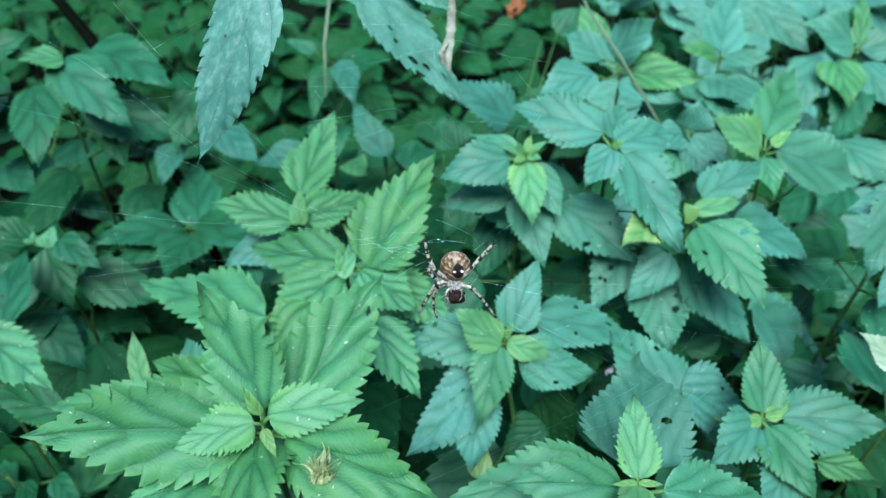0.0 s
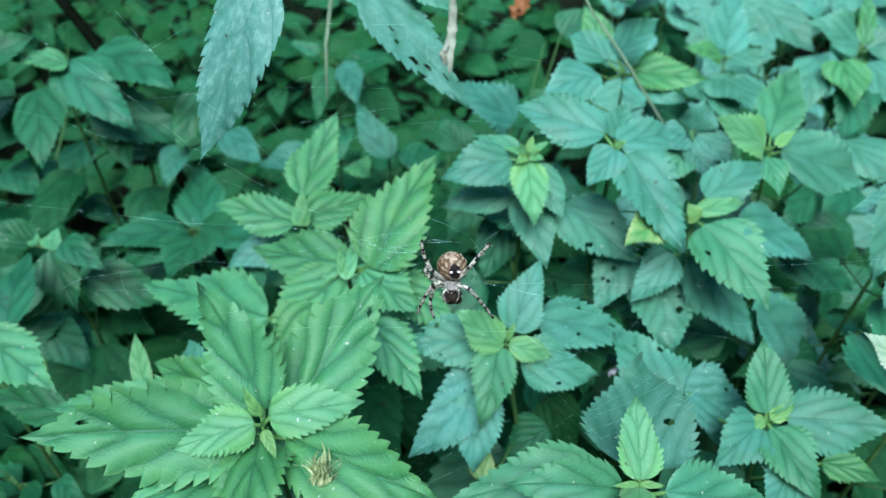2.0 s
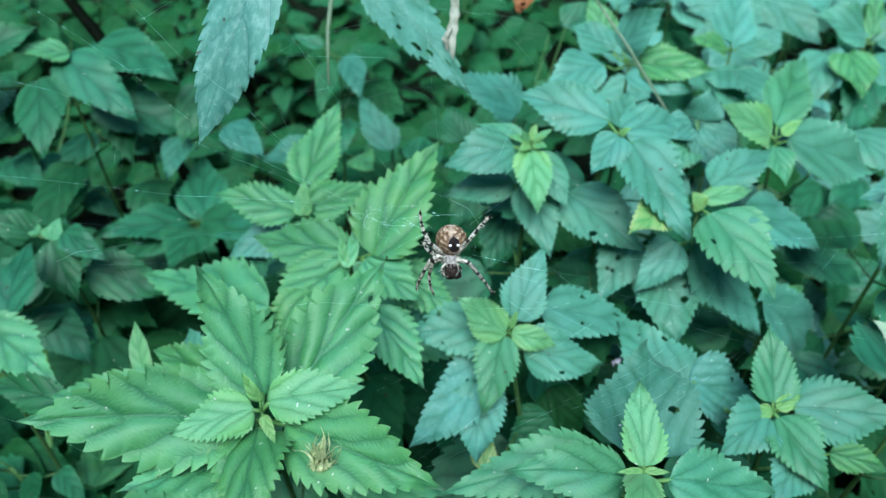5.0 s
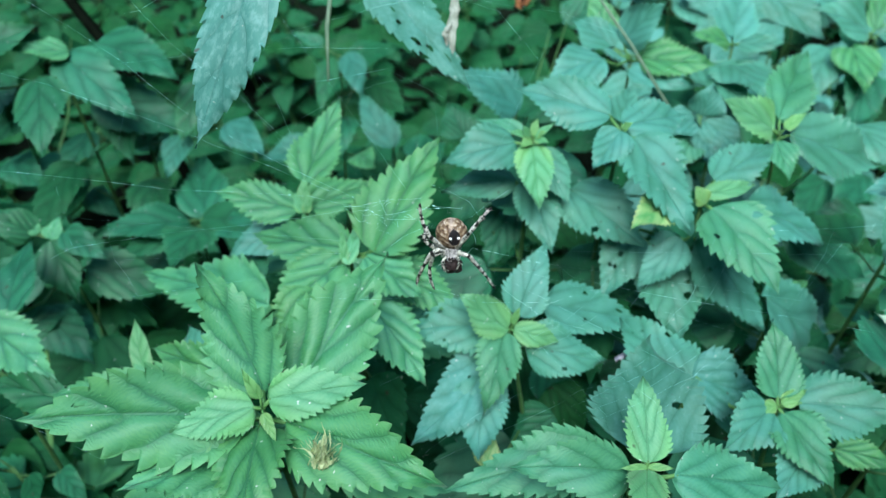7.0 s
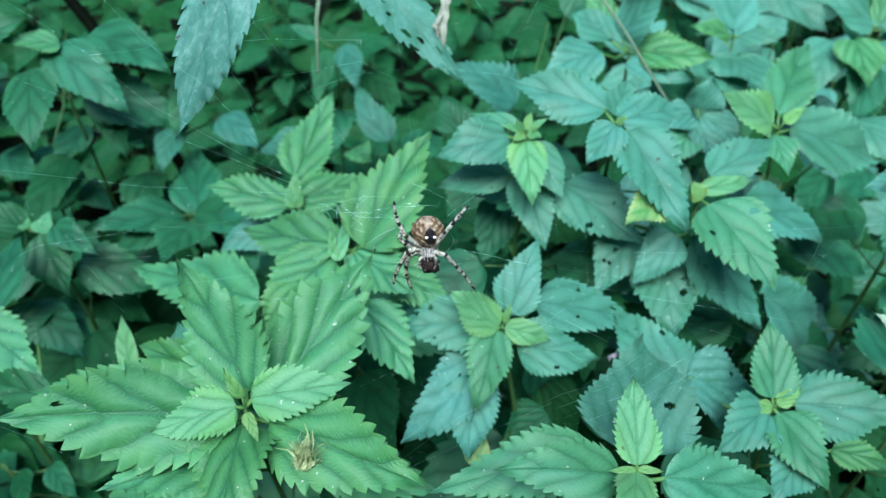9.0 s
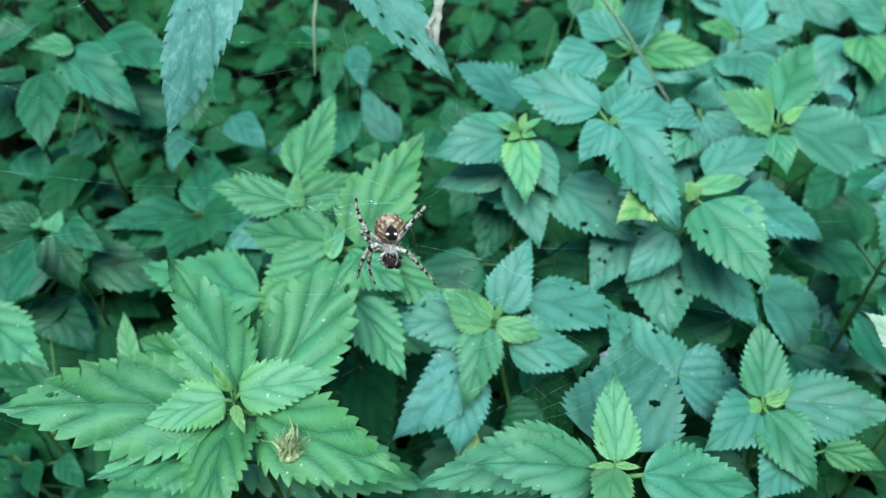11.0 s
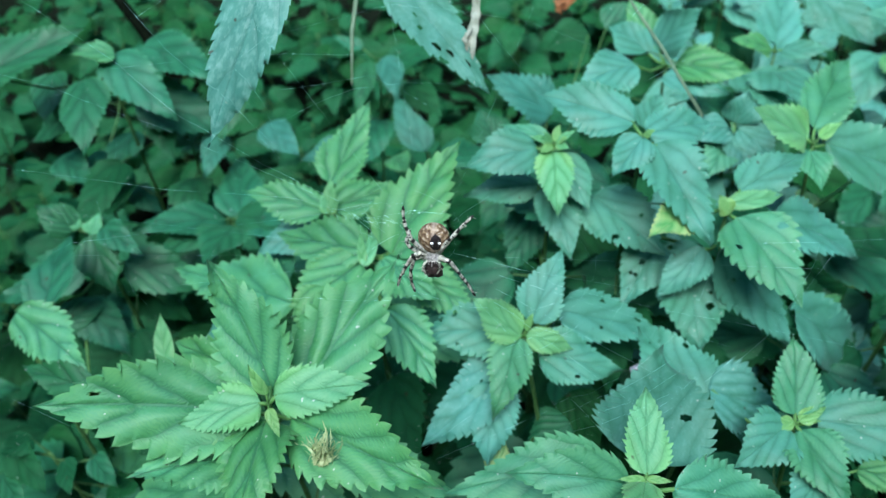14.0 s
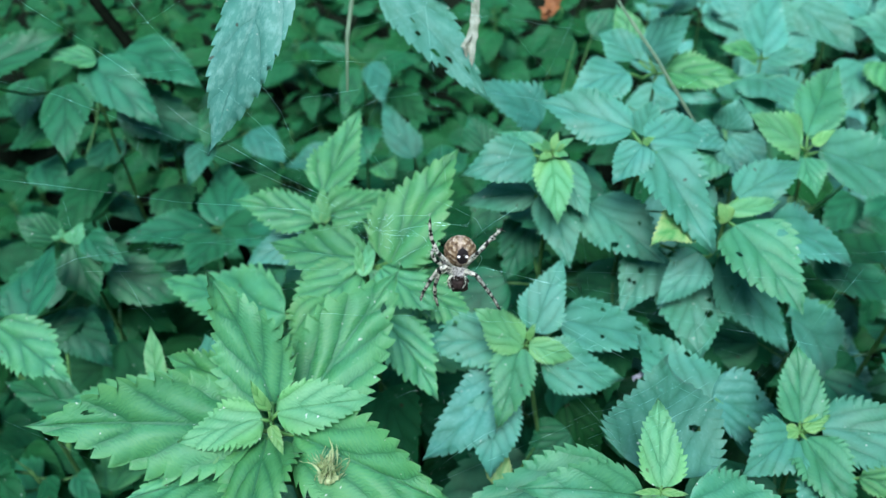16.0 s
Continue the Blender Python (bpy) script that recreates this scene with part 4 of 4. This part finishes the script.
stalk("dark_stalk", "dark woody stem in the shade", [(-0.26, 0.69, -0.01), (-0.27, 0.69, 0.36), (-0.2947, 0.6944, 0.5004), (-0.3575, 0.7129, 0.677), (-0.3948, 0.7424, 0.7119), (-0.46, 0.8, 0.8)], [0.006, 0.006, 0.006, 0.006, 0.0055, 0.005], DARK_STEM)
stalk("nettle_flower_stalk", "pale green drooping nettle flower string", [(-0.062, 0.44, 0.860), (-0.0645, 0.4249, 0.8394), (-0.068, 0.405, 0.815), (-0.0673, 0.3847, 0.7919)], [0.0010, 0.0016, 0.0013, 0.0006], OLD_STEM)

# ---- spider web ----
SILK, silk_nodes, silk_links, silk_bsdf = shader("silk")
silk_bsdf.inputs["Base Color"].default_value = (0.50, 1.0, 0.92, 1)
silk_bsdf.inputs["Roughness"].default_value = 0.35
silk_bsdf.inputs["Specular IOR Level"].default_value = 0.8
HUB = Vector((0.0036, 0.158, 0.8574))
web = tagged(new("spider_web"), "fine orb web with torn threads and dust beads", "spider web")
web.location = HUB
silk = random.Random(5)


def thread(parent, weight, *points):
    """One silk line of the web, which leans back above its hub, with a few beads of dust on it."""
    pts = [Vector((x - HUB.x, 0.6 * max(0.0, z - HUB.z) + silk.uniform(-0.0004, 0.0004), z - HUB.z)) for x, z in points]
    r = 0.0000072 * weight
    pieces = [tube(pts, [r * silk.uniform(0.8, 1.2) for _ in pts], 4)]
    for a, b in zip(pts, pts[1:]):
        n = int((b - a).length / 0.0035)
        for _ in range(n):
            c = a.lerp(b, silk.random())
            s = r * silk.choice((2.0, 3.5, 5.0, 8.0, 14.0))
            d = (b - a).normalized() * s * silk.uniform(1, 2.5)
            pieces.append(tube([c - d, c, c + d], [s * 0.3, s, s * 0.3], 4))
    v, f = gather(pieces)
    link_mesh("thread", v, f, SILK, parent)


thread(web, 1.4, (-0.1228, 0.8769), (-0.1064, 0.8754), (-0.0882, 0.8736), (-0.0712, 0.8717), (-0.0523, 0.8711), (-0.0349, 0.8701), (-0.0223, 0.8679))
thread(web, 1.0, (-0.1072, 0.8554), (-0.1008, 0.8582), (-0.0734, 0.8620), (-0.0527, 0.8636), (-0.0351, 0.8654), (-0.0223, 0.8673))
thread(web, 1.2, (-0.1180, 0.9201), (-0.1145, 0.9182), (-0.0971, 0.9091), (-0.0832, 0.9010), (-0.0759, 0.8958), (-0.0670, 0.8897), (-0.0594, 0.8860), (-0.0440, 0.8786), (-0.0222, 0.8696))
thread(web, 1.1, (-0.0883, 0.9232), (-0.0777, 0.9122), (-0.0692, 0.9045), (-0.0647, 0.9014), (-0.0543, 0.8942), (-0.0407, 0.8834))
thread(web, 1.0, (-0.1202, 0.8997), (-0.1036, 0.8962), (-0.0939, 0.8929), (-0.0832, 0.8899), (-0.0787, 0.8886), (-0.0687, 0.8857), (-0.0612, 0.8827), (-0.0473, 0.8779), (-0.0286, 0.8712))
thread(web, 1.0, (-0.0715, 0.9151), (-0.0661, 0.9179), (-0.0619, 0.9193))
thread(web, 1.0, (-0.0856, 0.9004), (-0.0685, 0.9020), (-0.0659, 0.9025))
thread(web, .8, (-0.0816, 0.9116), (-0.0775, 0.9122), (-0.0716, 0.9150))
thread(web, .9, (-0.0502, 0.9000), (-0.0472, 0.8979), (-0.0428, 0.8926), (-0.0391, 0.8847))
thread(web, .9, (-0.0573, 0.8965), (-0.0520, 0.8933), (-0.0469, 0.8880), (-0.0378, 0.8787))
thread(web, .9, (-0.0426, 0.9179), (-0.0214, 0.9177), (-0.0089, 0.9177))
thread(web, 1.1, (-0.0423, 0.9033), (-0.0370, 0.9037), (-0.0216, 0.9035), (-0.0127, 0.9033))
thread(web, .9, (-0.0127, 0.9033), (-0.0128, 0.9018))
thread(web, 1.2, (-0.0380, 0.8955), (-0.0279, 0.8966), (-0.0129, 0.8989))
thread(web, .8, (-0.0129, 0.8989), (-0.0078, 0.8967), (-0.0025, 0.8945), (0.0030, 0.8919))
thread(web, 1.0, (0.0028, 0.9211), (0.0119, 0.9181), (0.0198, 0.9173))
thread(web, .9, (0.0134, 0.9177), (0.0183, 0.9148))
thread(web, .8, (0.0036, 0.9143), (0.0104, 0.9128), (0.0165, 0.9112), (0.0189, 0.9085), (0.0268, 0.9008))
thread(web, .9, (0.0569, 0.8964), (0.0696, 0.9025))
thread(web, .8, (0.0547, 0.9108), (0.0626, 0.9178))
thread(web, 1.0, (0.0907, 0.8614), (0.1082, 0.8622), (0.1243, 0.8629))
thread(web, 1.0, (0.0288, 0.8564), (0.0375, 0.8472), (0.0499, 0.8435), (0.0710, 0.8382), (0.0907, 0.8343), (0.1292, 0.8249))
thread(web, .8, (0.1034, 0.8388), (0.1093, 0.8590))
thread(web, .8, (0.1139, 0.8551), (0.1179, 0.8632))
thread(web, 1.1, (-0.0055, 0.7569), (0.0236, 0.7790), (0.0419, 0.7936))
thread(web, 1.0, (-0.0085, 0.7606), (0.0115, 0.7855), (0.0300, 0.7997))
thread(web, .8, (-0.0209, 0.7999), (-0.0113, 0.8064), (-0.0029, 0.8105))
thread(web, .7, (0.0644, 0.7851), (0.0757, 0.7968), (0.0841, 0.8102))
thread(web, .8, (0.0639, 0.7757), (0.0824, 0.8014), (0.0926, 0.8200))
thread(web, .9, (-0.1519, 0.7876), (-0.1453, 0.7817), (-0.1334, 0.7698), (-0.1218, 0.7572))
thread(web, .9, (-0.0442, 0.8384), (-0.0339, 0.8394), (-0.0204, 0.8389), (-0.0103, 0.8392), (-0.0010, 0.8419))
thread(web, .9, (-0.0041, 0.8345), (-0.0022, 0.8269), (0.0002, 0.8128))
thread(web, 1.80, (-0.0252, 0.8676), (-0.0199, 0.8679), (-0.0144, 0.8649), (-0.0065, 0.8648))
thread(web, 1.50, (-0.0223, 0.8679), (-0.0128, 0.8693), (-0.0040, 0.8696))
thread(web, 1.35, (-0.0207, 0.8676), (-0.0176, 0.8658), (-0.0129, 0.8627), (-0.0145, 0.8602))
thread(web, 1.50, (-0.0129, 0.8585), (-0.0088, 0.8608), (-0.0030, 0.8630))
thread(web, 1.65, (-0.0200, 0.8658), (-0.0128, 0.8660), (-0.0061, 0.8669), (0.0062, 0.8674))
thread(web, 1.35, (-0.0144, 0.8643), (-0.0109, 0.8658), (-0.0065, 0.8649))
thread(web, 1.50, (-0.0017, 0.8729), (0.0030, 0.8710), (0.0086, 0.8688), (0.0113, 0.8655))
thread(web, 1.50, (0.0088, 0.8649), (0.0125, 0.8674), (0.0196, 0.8716))
thread(web, 1.80, (-0.0041, 0.8671), (-0.0017, 0.8680), (0.0065, 0.8671), (0.0069, 0.8684))
thread(web, 1.65, (0.0094, 0.8616), (0.0105, 0.8597), (0.0098, 0.8580), (0.0076, 0.8557))
thread(web, 1.35, (0.0098, 0.8580), (0.0176, 0.8557), (0.0291, 0.8526))
thread(web, 1.20, (-0.0001, 0.8473), (0.0032, 0.8508), (0.0056, 0.8521))
thread(web, 0.90, (-0.0018, 0.8438), (0.0118, 0.8378), (0.0288, 0.8371))
thread(web, 1.35, (0.0210, 0.8395), (0.0258, 0.8361), (0.0310, 0.8311), (0.0437, 0.8260))
thread(web, 1.05, (0.0305, 0.8366), (0.0383, 0.8403))
thread(web, .5, (-0.0861, 0.8786), (-0.0850, 0.8846), (-0.0834, 0.8897))
thread(web, .5, (-0.0834, 0.8776), (-0.0821, 0.8833), (-0.0807, 0.8888))
thread(web, .5, (-0.0891, 0.8749), (-0.0872, 0.8846), (-0.0859, 0.8902))
thread(web, .45, (-0.1041, 0.8749), (-0.1024, 0.8670), (-0.1008, 0.8586))
thread(web, .5, (-0.0782, 0.8846), (-0.0748, 0.8886))
thread(web, .4, (0.0428, 0.8637), (0.0493, 0.8531), (0.0549, 0.8439))
thread(web, .4, (0.0363, 0.8672), (0.0375, 0.8616), (0.0397, 0.8486))
for _ in range(18):   # curly tangle of loose silk beside the hub
    x, z = HUB.x - 0.0175 + silk.gauss(0, 0.0045), HUB.z + 0.0082 + silk.gauss(0, 0.0018)
    w = silk.choice((0.0, 3.1)) + silk.uniform(-0.7, 0.7)
    curl = [(x, z)]
    for _ in range(silk.randint(2, 5)):
        w += silk.uniform(-0.8, 0.8)
        x, z = x + 0.0011 * math.cos(w), z + 0.0009 * math.sin(w)
        curl.append((x, z))
    thread(web, silk.uniform(1.0, 2.0), *curl)


def capture_spiral(sector, start, stop, step, weight, gaps):
    """Closely set turns of sticky thread over one sector of the web."""
    a0, a1 = (radians(a) for a in sector)
    pieces = []
    spokes = 7
    radius = start
    while radius < stop:
        if silk.random() > gaps:
            pts = []
            for k in range(spokes):
                a = a0 + (a1 - a0) * k / (spokes - 1)
                q = radius * (1 + 0.01 * silk.uniform(-1, 1))
                pts.append(Vector((math.cos(a) * q, silk.uniform(-0.0003, 0.0003), math.sin(a) * q * 0.92)))
            r = 0.000011 * weight
            pieces.append(tube(pts, [r] * spokes, 3))
        radius += step * silk.uniform(0.85, 1.2)
    for k in range(3):
        a = a0 + (a1 - a0) * (k + 0.5) / 3
        pieces.append(tube([Vector((math.cos(a) * q, 0, math.sin(a) * q * 0.92)) for q in (start * 0.5, stop)], [0.00001 * weight] * 2, 3))
    v, f = gather(pieces)
    link_mesh("capture_spiral", v, f, SILK, web)


capture_spiral((-62, -32), 0.045, 0.098, 0.0052, 0.8, 0.35)
capture_spiral((168, 196), 0.060, 0.105, 0.0060, 0.5, 0.45)
capture_spiral((-28, 4), 0.040, 0.110, 0.0060, 0.6, 0.5)
capture_spiral((60, 128), 0.050, 0.080, 0.0060, 0.6, 0.6)

# ---- spider ----
LEG_PALE = plain_material("leg_pale", (0.10, 0.115, 0.085), (0.74, 0.78, 0.64), 1300, 0.6, 0.3, 0.0002)
LEG_DARK = plain_material("leg_dark", (0.003, 0.004, 0.003), (0.018, 0.019, 0.016), 900, 0.5, 0.3, 0.0002)
CARAPACE = plain_material("sternum", (0.07, 0.075, 0.07), (0.52, 0.54, 0.50), 1700, 0.55, 0.5, 0.0003)
PREY = plain_material("prey", (0.003, 0.0035, 0.004), (0.055, 0.040, 0.034), 500, 0.4, 0.6, 0.0004)
WHITE = plain_material("white_spot", (0.75, 0.74, 0.70), (0.9, 0.9, 0.86), 500, 0.6)


def abdomen_material():
    m, nodes, links, bsdf = shader("abdomen")
    geo = nodes.new("ShaderNodeTexCoord").outputs["Object"]
    sep = nodes.new("ShaderNodeSeparateXYZ")
    links.new(geo, sep.inputs[0])
    x, z = (calc(nodes, links, "MULTIPLY", sep.outputs[k], 1000.0) for k in (0, 2))
    ax = calc(nodes, links, "ABSOLUTE", x)
    wob = noise_node(nodes, links, 850, 5, 0.7, geo)
    # curved brown bars across pale ground
    bars = calc(nodes, links, "SINE", calc(nodes, links, "ADD", calc(nodes, links, "MULTIPLY", calc(nodes, links, "SUBTRACT", z, calc(nodes, links, "MULTIPLY", ax, 0.35)), 4.2), calc(nodes, links, "MULTIPLY", wob, 2.6)))
    ground_tone = ramp(nodes, links, wob, ((0.38, (0.055, 0.034, 0.017)), (0.50, (0.24, 0.175, 0.09)), (0.64, (0.50, 0.45, 0.34))))
    bar_tone = ramp(nodes, links, calc(nodes, links, "MULTIPLY_ADD", bars, 0.5, 0.5), ((0.35, (0, 0, 0)), (0.75, (1, 1, 1))))
    col = mixed(nodes, links, calc(nodes, links, "MULTIPLY", bar_tone, 0.62), ground_tone, (0.060, 0.028, 0.012))
    # pale band down the middle
    band = calc(nodes, links, "SUBTRACT", 1.0, calc(nodes, links, "SMOOTH_MIN", calc(nodes, links, "MULTIPLY", ax, 1.1), 1.0, 0.2))
    col = mixed(nodes, links, calc(nodes, links, "MULTIPLY", band, 0.45), col, (0.5, 0.42, 0.32))
    # black plate at the lower middle
    dz = calc(nodes, links, "SUBTRACT", z, 0.75)
    dx = calc(nodes, links, "SUBTRACT", x, 0.8)
    dist = calc(nodes, links, "SQRT", calc(nodes, links, "ADD", calc(nodes, links, "POWER", calc(nodes, links, "MULTIPLY", dx, 0.50), 2.0), calc(nodes, links, "POWER", calc(nodes, links, "MULTIPLY", dz, 0.30), 2.0)))
    plate = ramp(nodes, links, calc(nodes, links, "ADD", dist, calc(nodes, links, "MULTIPLY", wob, 0.4)), ((0.92, (1, 1, 1)), (1.0, (0, 0, 0))))
    col = mixed(nodes, links, plate, col, (0.012, 0.010, 0.010))
    links.new(col, bsdf.inputs["Base Color"])
    bsdf.inputs["Roughness"].default_value, bsdf.inputs["Specular IOR Level"].default_value = 0.75, 0.25
    b = nodes.new("ShaderNodeBump")
    b.inputs["Strength"].default_value, b.inputs["Distance"].default_value = 0.5, 0.0004
    links.new(wob, b.inputs["Height"])
    links.new(b.outputs[0], bsdf.inputs["Normal"])
    return m


def blob(name, centre, radii, material, parent, lumps=0.04, taper=0.0, label="", freq=900.0):
    """A lumpy ellipsoid; lengths in millimetres."""
    verts, faces = [], []
    rings, sides = 18, 26
    for i in range(rings + 1):
        th = math.pi * i / rings
        for k in range(sides):
            ph = 2 * math.pi * k / sides
            d = Vector((math.sin(th) * math.cos(ph), math.sin(th) * math.sin(ph), math.cos(th)))
            s = 1 + lumps * noise.noise(d * 2.5 + Vector(centre)) + lumps * 0.6 * noise.noise(d * 6 + Vector(centre))
            w = 1 + taper * d.z
            verts.append(Vector((d.x * radii[0] * w, d.y * radii[1] * w, d.z * radii[2])) * s * 0.001)
    for i in range(rings):
        for k in range(sides):
            j = (k + 1) % sides
            faces.append((i * sides + k, (i + 1) * sides + k, (i + 1) * sides + j, i * sides + j))
    ob = link_mesh(name, verts, faces, material, parent, label)
    ob.location = Vector(centre) * 0.001
    return ob


spider = tagged(new("garden_spider"), "brown and white banded garden spider head-down on its web", "spider")
spider.location = HUB
abdomen = blob("abdomen", (0.2, 1.2, 4.85), (4.3, 3.5, 4.6), abdomen_material(), spider, 0.03, 0.06, "round tan and brown marbled abdomen with black plate")
front = blob("cephalothorax", (0.0, 0.6, -0.9), (2.3, 1.7, 3.0), CARAPACE, spider, 0.10, 0.1, "grey hairy front body")
blob("white_spot", (-0.21, -3.42, 0.95), (0.45, 0.3, 0.4), WHITE, abdomen, 0.1)
blob("white_spot", (1.90, -3.15, 0.85), (0.45, 0.3, 0.4), WHITE, abdomen, 0.1)
hair = random.Random(12)


def fur(name, parent, radii, count, length, material):
    """Short hairs standing off a lumpy body; lengths in millimetres."""
    pieces = []
    for _ in range(count):
        d = Vector((hair.gauss(0, 1), hair.gauss(0, 1), hair.gauss(0, 1))).normalized()
        p = Vector((d.x * radii[0], d.y * radii[1], d.z * radii[2])) * 0.00098
        q = p + (d + Vector((0, 0, -0.8)) + Vector((hair.uniform(-1, 1), hair.uniform(-1, 1), hair.uniform(-1, 1))) * 0.5).normalized() * length * 0.001 * hair.uniform(0.5, 1.2)
        pieces.append(tube([p, q], [0.00006, 0.00002], 3))
    v, f = gather(pieces)
    link_mesh(name, v, f, material, parent)


fur("fur", abdomen, (4.15, 3.5, 4.8), 170, 0.4, LEG_PALE)
fur("fur", front, (2.3, 1.7, 3.0), 420, 1.1, WHITE)


def leg(parent, *joints, slim=1.0):
    """A banded, spiny leg through its joints, in millimetres from the hub."""
    js = [Vector(j) * 0.001 for j in joints]
    pts, rad, dark = [], [], []
    total = len(js) - 1
    for s, (a, b) in enumerate(zip(js, js[1:])):
        n = 12
        first = hair.choice((3, 4, 5))
        for k in range(n):
            q = (s + k / n) / total
            pts.append(a.lerp(b, k / n))
            swell = 1 + 0.22 * math.sin(math.pi * k / n)
            rad.append(slim * 0.00068 * (1 - 0.58 * q) * swell)
            dark.append((s > 0 and k >= n - 3) or (s == total - 2 and first <= k <= first + 1) or (s == total - 1 and k >= 8))
    pts.append(js[-1])
    rad.append(0.00012)
    sides = 7
    verts, faces = tube(pts, rad, sides)
    slots = [1 if hair.random() < (0.9 if dark[i] else 0.10) else 0 for i in range(len(pts) - 1) for _ in range(sides)] + [0, 1]
    for _ in range(44):
        i = hair.randint(3, len(pts) - 4)
        d = (pts[i + 1] - pts[i]).normalized()
        out = d.cross(Vector((hair.uniform(-1, 1), hair.uniform(-1, 1), hair.uniform(-1, 1))).normalized()).normalized() * 0.75 + d * 0.5
        v, f = tube([pts[i], pts[i] + out * 0.0015 * hair.uniform(0.6, 1.3)], [0.00011, 0.00003], 3)
        n = len(verts)
        verts += v
        faces += [tuple(j + n for j in q) for q in f]
        slots += [hair.choice((0, 1, 1))] * len(f)
    link_mesh("leg", verts, faces, [LEG_PALE, LEG_DARK], parent, "black and white banded leg", slots=slots)


leg(spider, (-0.95, 1.00, -0.49), (-3.35, -1.50, 3.53), (-5.53, -2.20, 6.69), (-7.21, -1.20, 10.14), (-7.80, -0.50, 12.98), (-7.92, 0.00, 15.94))
leg(spider, (-1.27, 1.00, -0.93), (-3.99, -0.50, 1.32), (-6.04, -1.00, 3.06), (-7.13, -0.50, 4.73), (-6.66, 0.50, 6.37), (-6.19, 1.00, 7.19))
leg(spider, (-1.27, 1.00, -1.59), (-3.35, -1.60, 1.48), (-5.25, -2.30, 1.04), (-7.56, -1.20, -4.63), (-9.10, -0.50, -8.95), (-9.85, 0.00, -12.71))
leg(spider, (-0.94, 1.00, -2.03), (-3.04, -1.00, 0.05), (-4.95, -1.80, -0.51), (-5.95, -1.20, -5.52), (-5.83, -0.50, -10.33), (-4.87, 0.00, -14.59))
leg(spider, (0.98, 1.00, -0.49), (2.94, -1.40, 3.88), (5.16, -2.20, 7.96), (7.42, -1.20, 10.78), (8.93, -0.50, 12.41), (10.71, 0.00, 14.40))
leg(spider, (1.15, 1.00, -1.58), (3.02, -1.40, -0.21), (5.07, -2.20, -0.33), (7.81, -1.30, -5.39), (10.11, -0.60, -9.49), (12.51, 0.00, -14.55))
leg(spider, (-0.61, 1.00, -2.69), (-2.08, -2.00, -1.63), (-2.39, -2.50, -3.36), (-0.93, -2.00, -6.08), slim=0.55)
leg(spider, (0.68, 1.00, -2.69), (2.07, -2.00, -1.18), (2.40, -2.60, -2.81), (1.18, -2.00, -6.08), slim=0.55)
blob("palp", (-1.0, -1.4, -2.1), (0.4, 0.4, 1.2), CARAPACE, front, 0.2)
blob("palp", (1.1, -1.4, -2.1), (0.4, 0.4, 1.2), CARAPACE, front, 0.2)
prey = tagged(new("wrapped_prey"), "dark brown insect prey held under the spider's jaws", "prey")
prey.location = HUB
blob("body", (0.5, -0.4, -4.6), (2.3, 1.8, 2.9), PREY, prey, 0.35, -0.1)
blob("head", (1.9, -1.0, -5.6), (1.2, 1.0, 1.5), PREY, prey, 0.3)
blob("head", (-1.2, -0.9, -5.2), (1.2, 1.0, 1.3), PREY, prey, 0.3)


# ---- movement ----
def motions():
    sway = [
        (0.0, 0.22, 0.32), (0.5, 0.05, 0.29), (1.0, -0.33, -0.27), (1.5, 0.12, -0.06), (2.0, 0.12, -0.08),
        (2.5, 0.07, 0.11), (3.0, -0.13, -0.13), (3.5, 0.01, -0.05), (4.0, -0.13, -0.12), (6.5, 0.03, 0.25),
        (7.0, -0.12, 0.02), (7.5, -0.17, 0.36), (8.0, -0.21, -0.00), (8.5, 0.09, 0.47), (9.0, -0.07, -0.07),
        (11.5, 0.01, -0.42), (12.0, -0.06, -0.14), (12.5, -0.09, -0.35), (13.0, -0.10, -0.10), (13.5, 0.12, -0.65),
        (14.0, 0.10, 0.19), (14.5, 0.24, 0.04), (15.0, 0.40, 0.37), (15.5, 0.00, 0.19), (16.0, -0.17, -0.17),
    ]
    for thing in (spider, prey, web):
        turn = 0.0 if thing is web else 1.0
        walk(thing, [(t, pose(HUB.x + (x + max(0.0, t - 9.0) * 0.12 * turn) * 0.0006, HUB.y, HUB.z + z * 0.0006, 0, min(3.5, max(0.0, t - 9.0)) * turn)) for t, x, z in sway])
    o = hanging_nettle.location.copy()
    tip = [
        (0.0, -0.5, 1.5), (0.5, -0.1, 1.4), (1.0, -0.5, 0.7), (1.5, -0.1, 1.5), (2.0, 0.3, 2.0), (2.5, -0.2, 1.9), (3.0, -0.2, 1.0), (3.5, -0.2, 1.0),
        (4.0, -0.6, -0.0), (6.5, -0.3, -0.0), (7.0, -0.6, -1.1), (7.5, -0.4, -0.2), (8.0, -0.2, -0.1), (8.5, 0.2, 0.5), (9.0, 0.5, 0.8), (11.5, -0.9, -0.8),
        (12.0, -0.6, -0.6), (12.5, -0.7, 0.1), (13.0, -0.7, -0.6), (13.5, -0.8, -0.4), (14.0, -0.6, -0.0), (14.5, -0.2, 1.0), (15.0, -0.3, 1.0), (15.5, -0.5, 0.8),
        (16.0, -0.7, 0.0),
    ]
    walk(hanging_nettle, [(t, pose(o.x + x * 0.001, o.y, o.z + z * 0.001)) for t, x, z in tip])


motions()
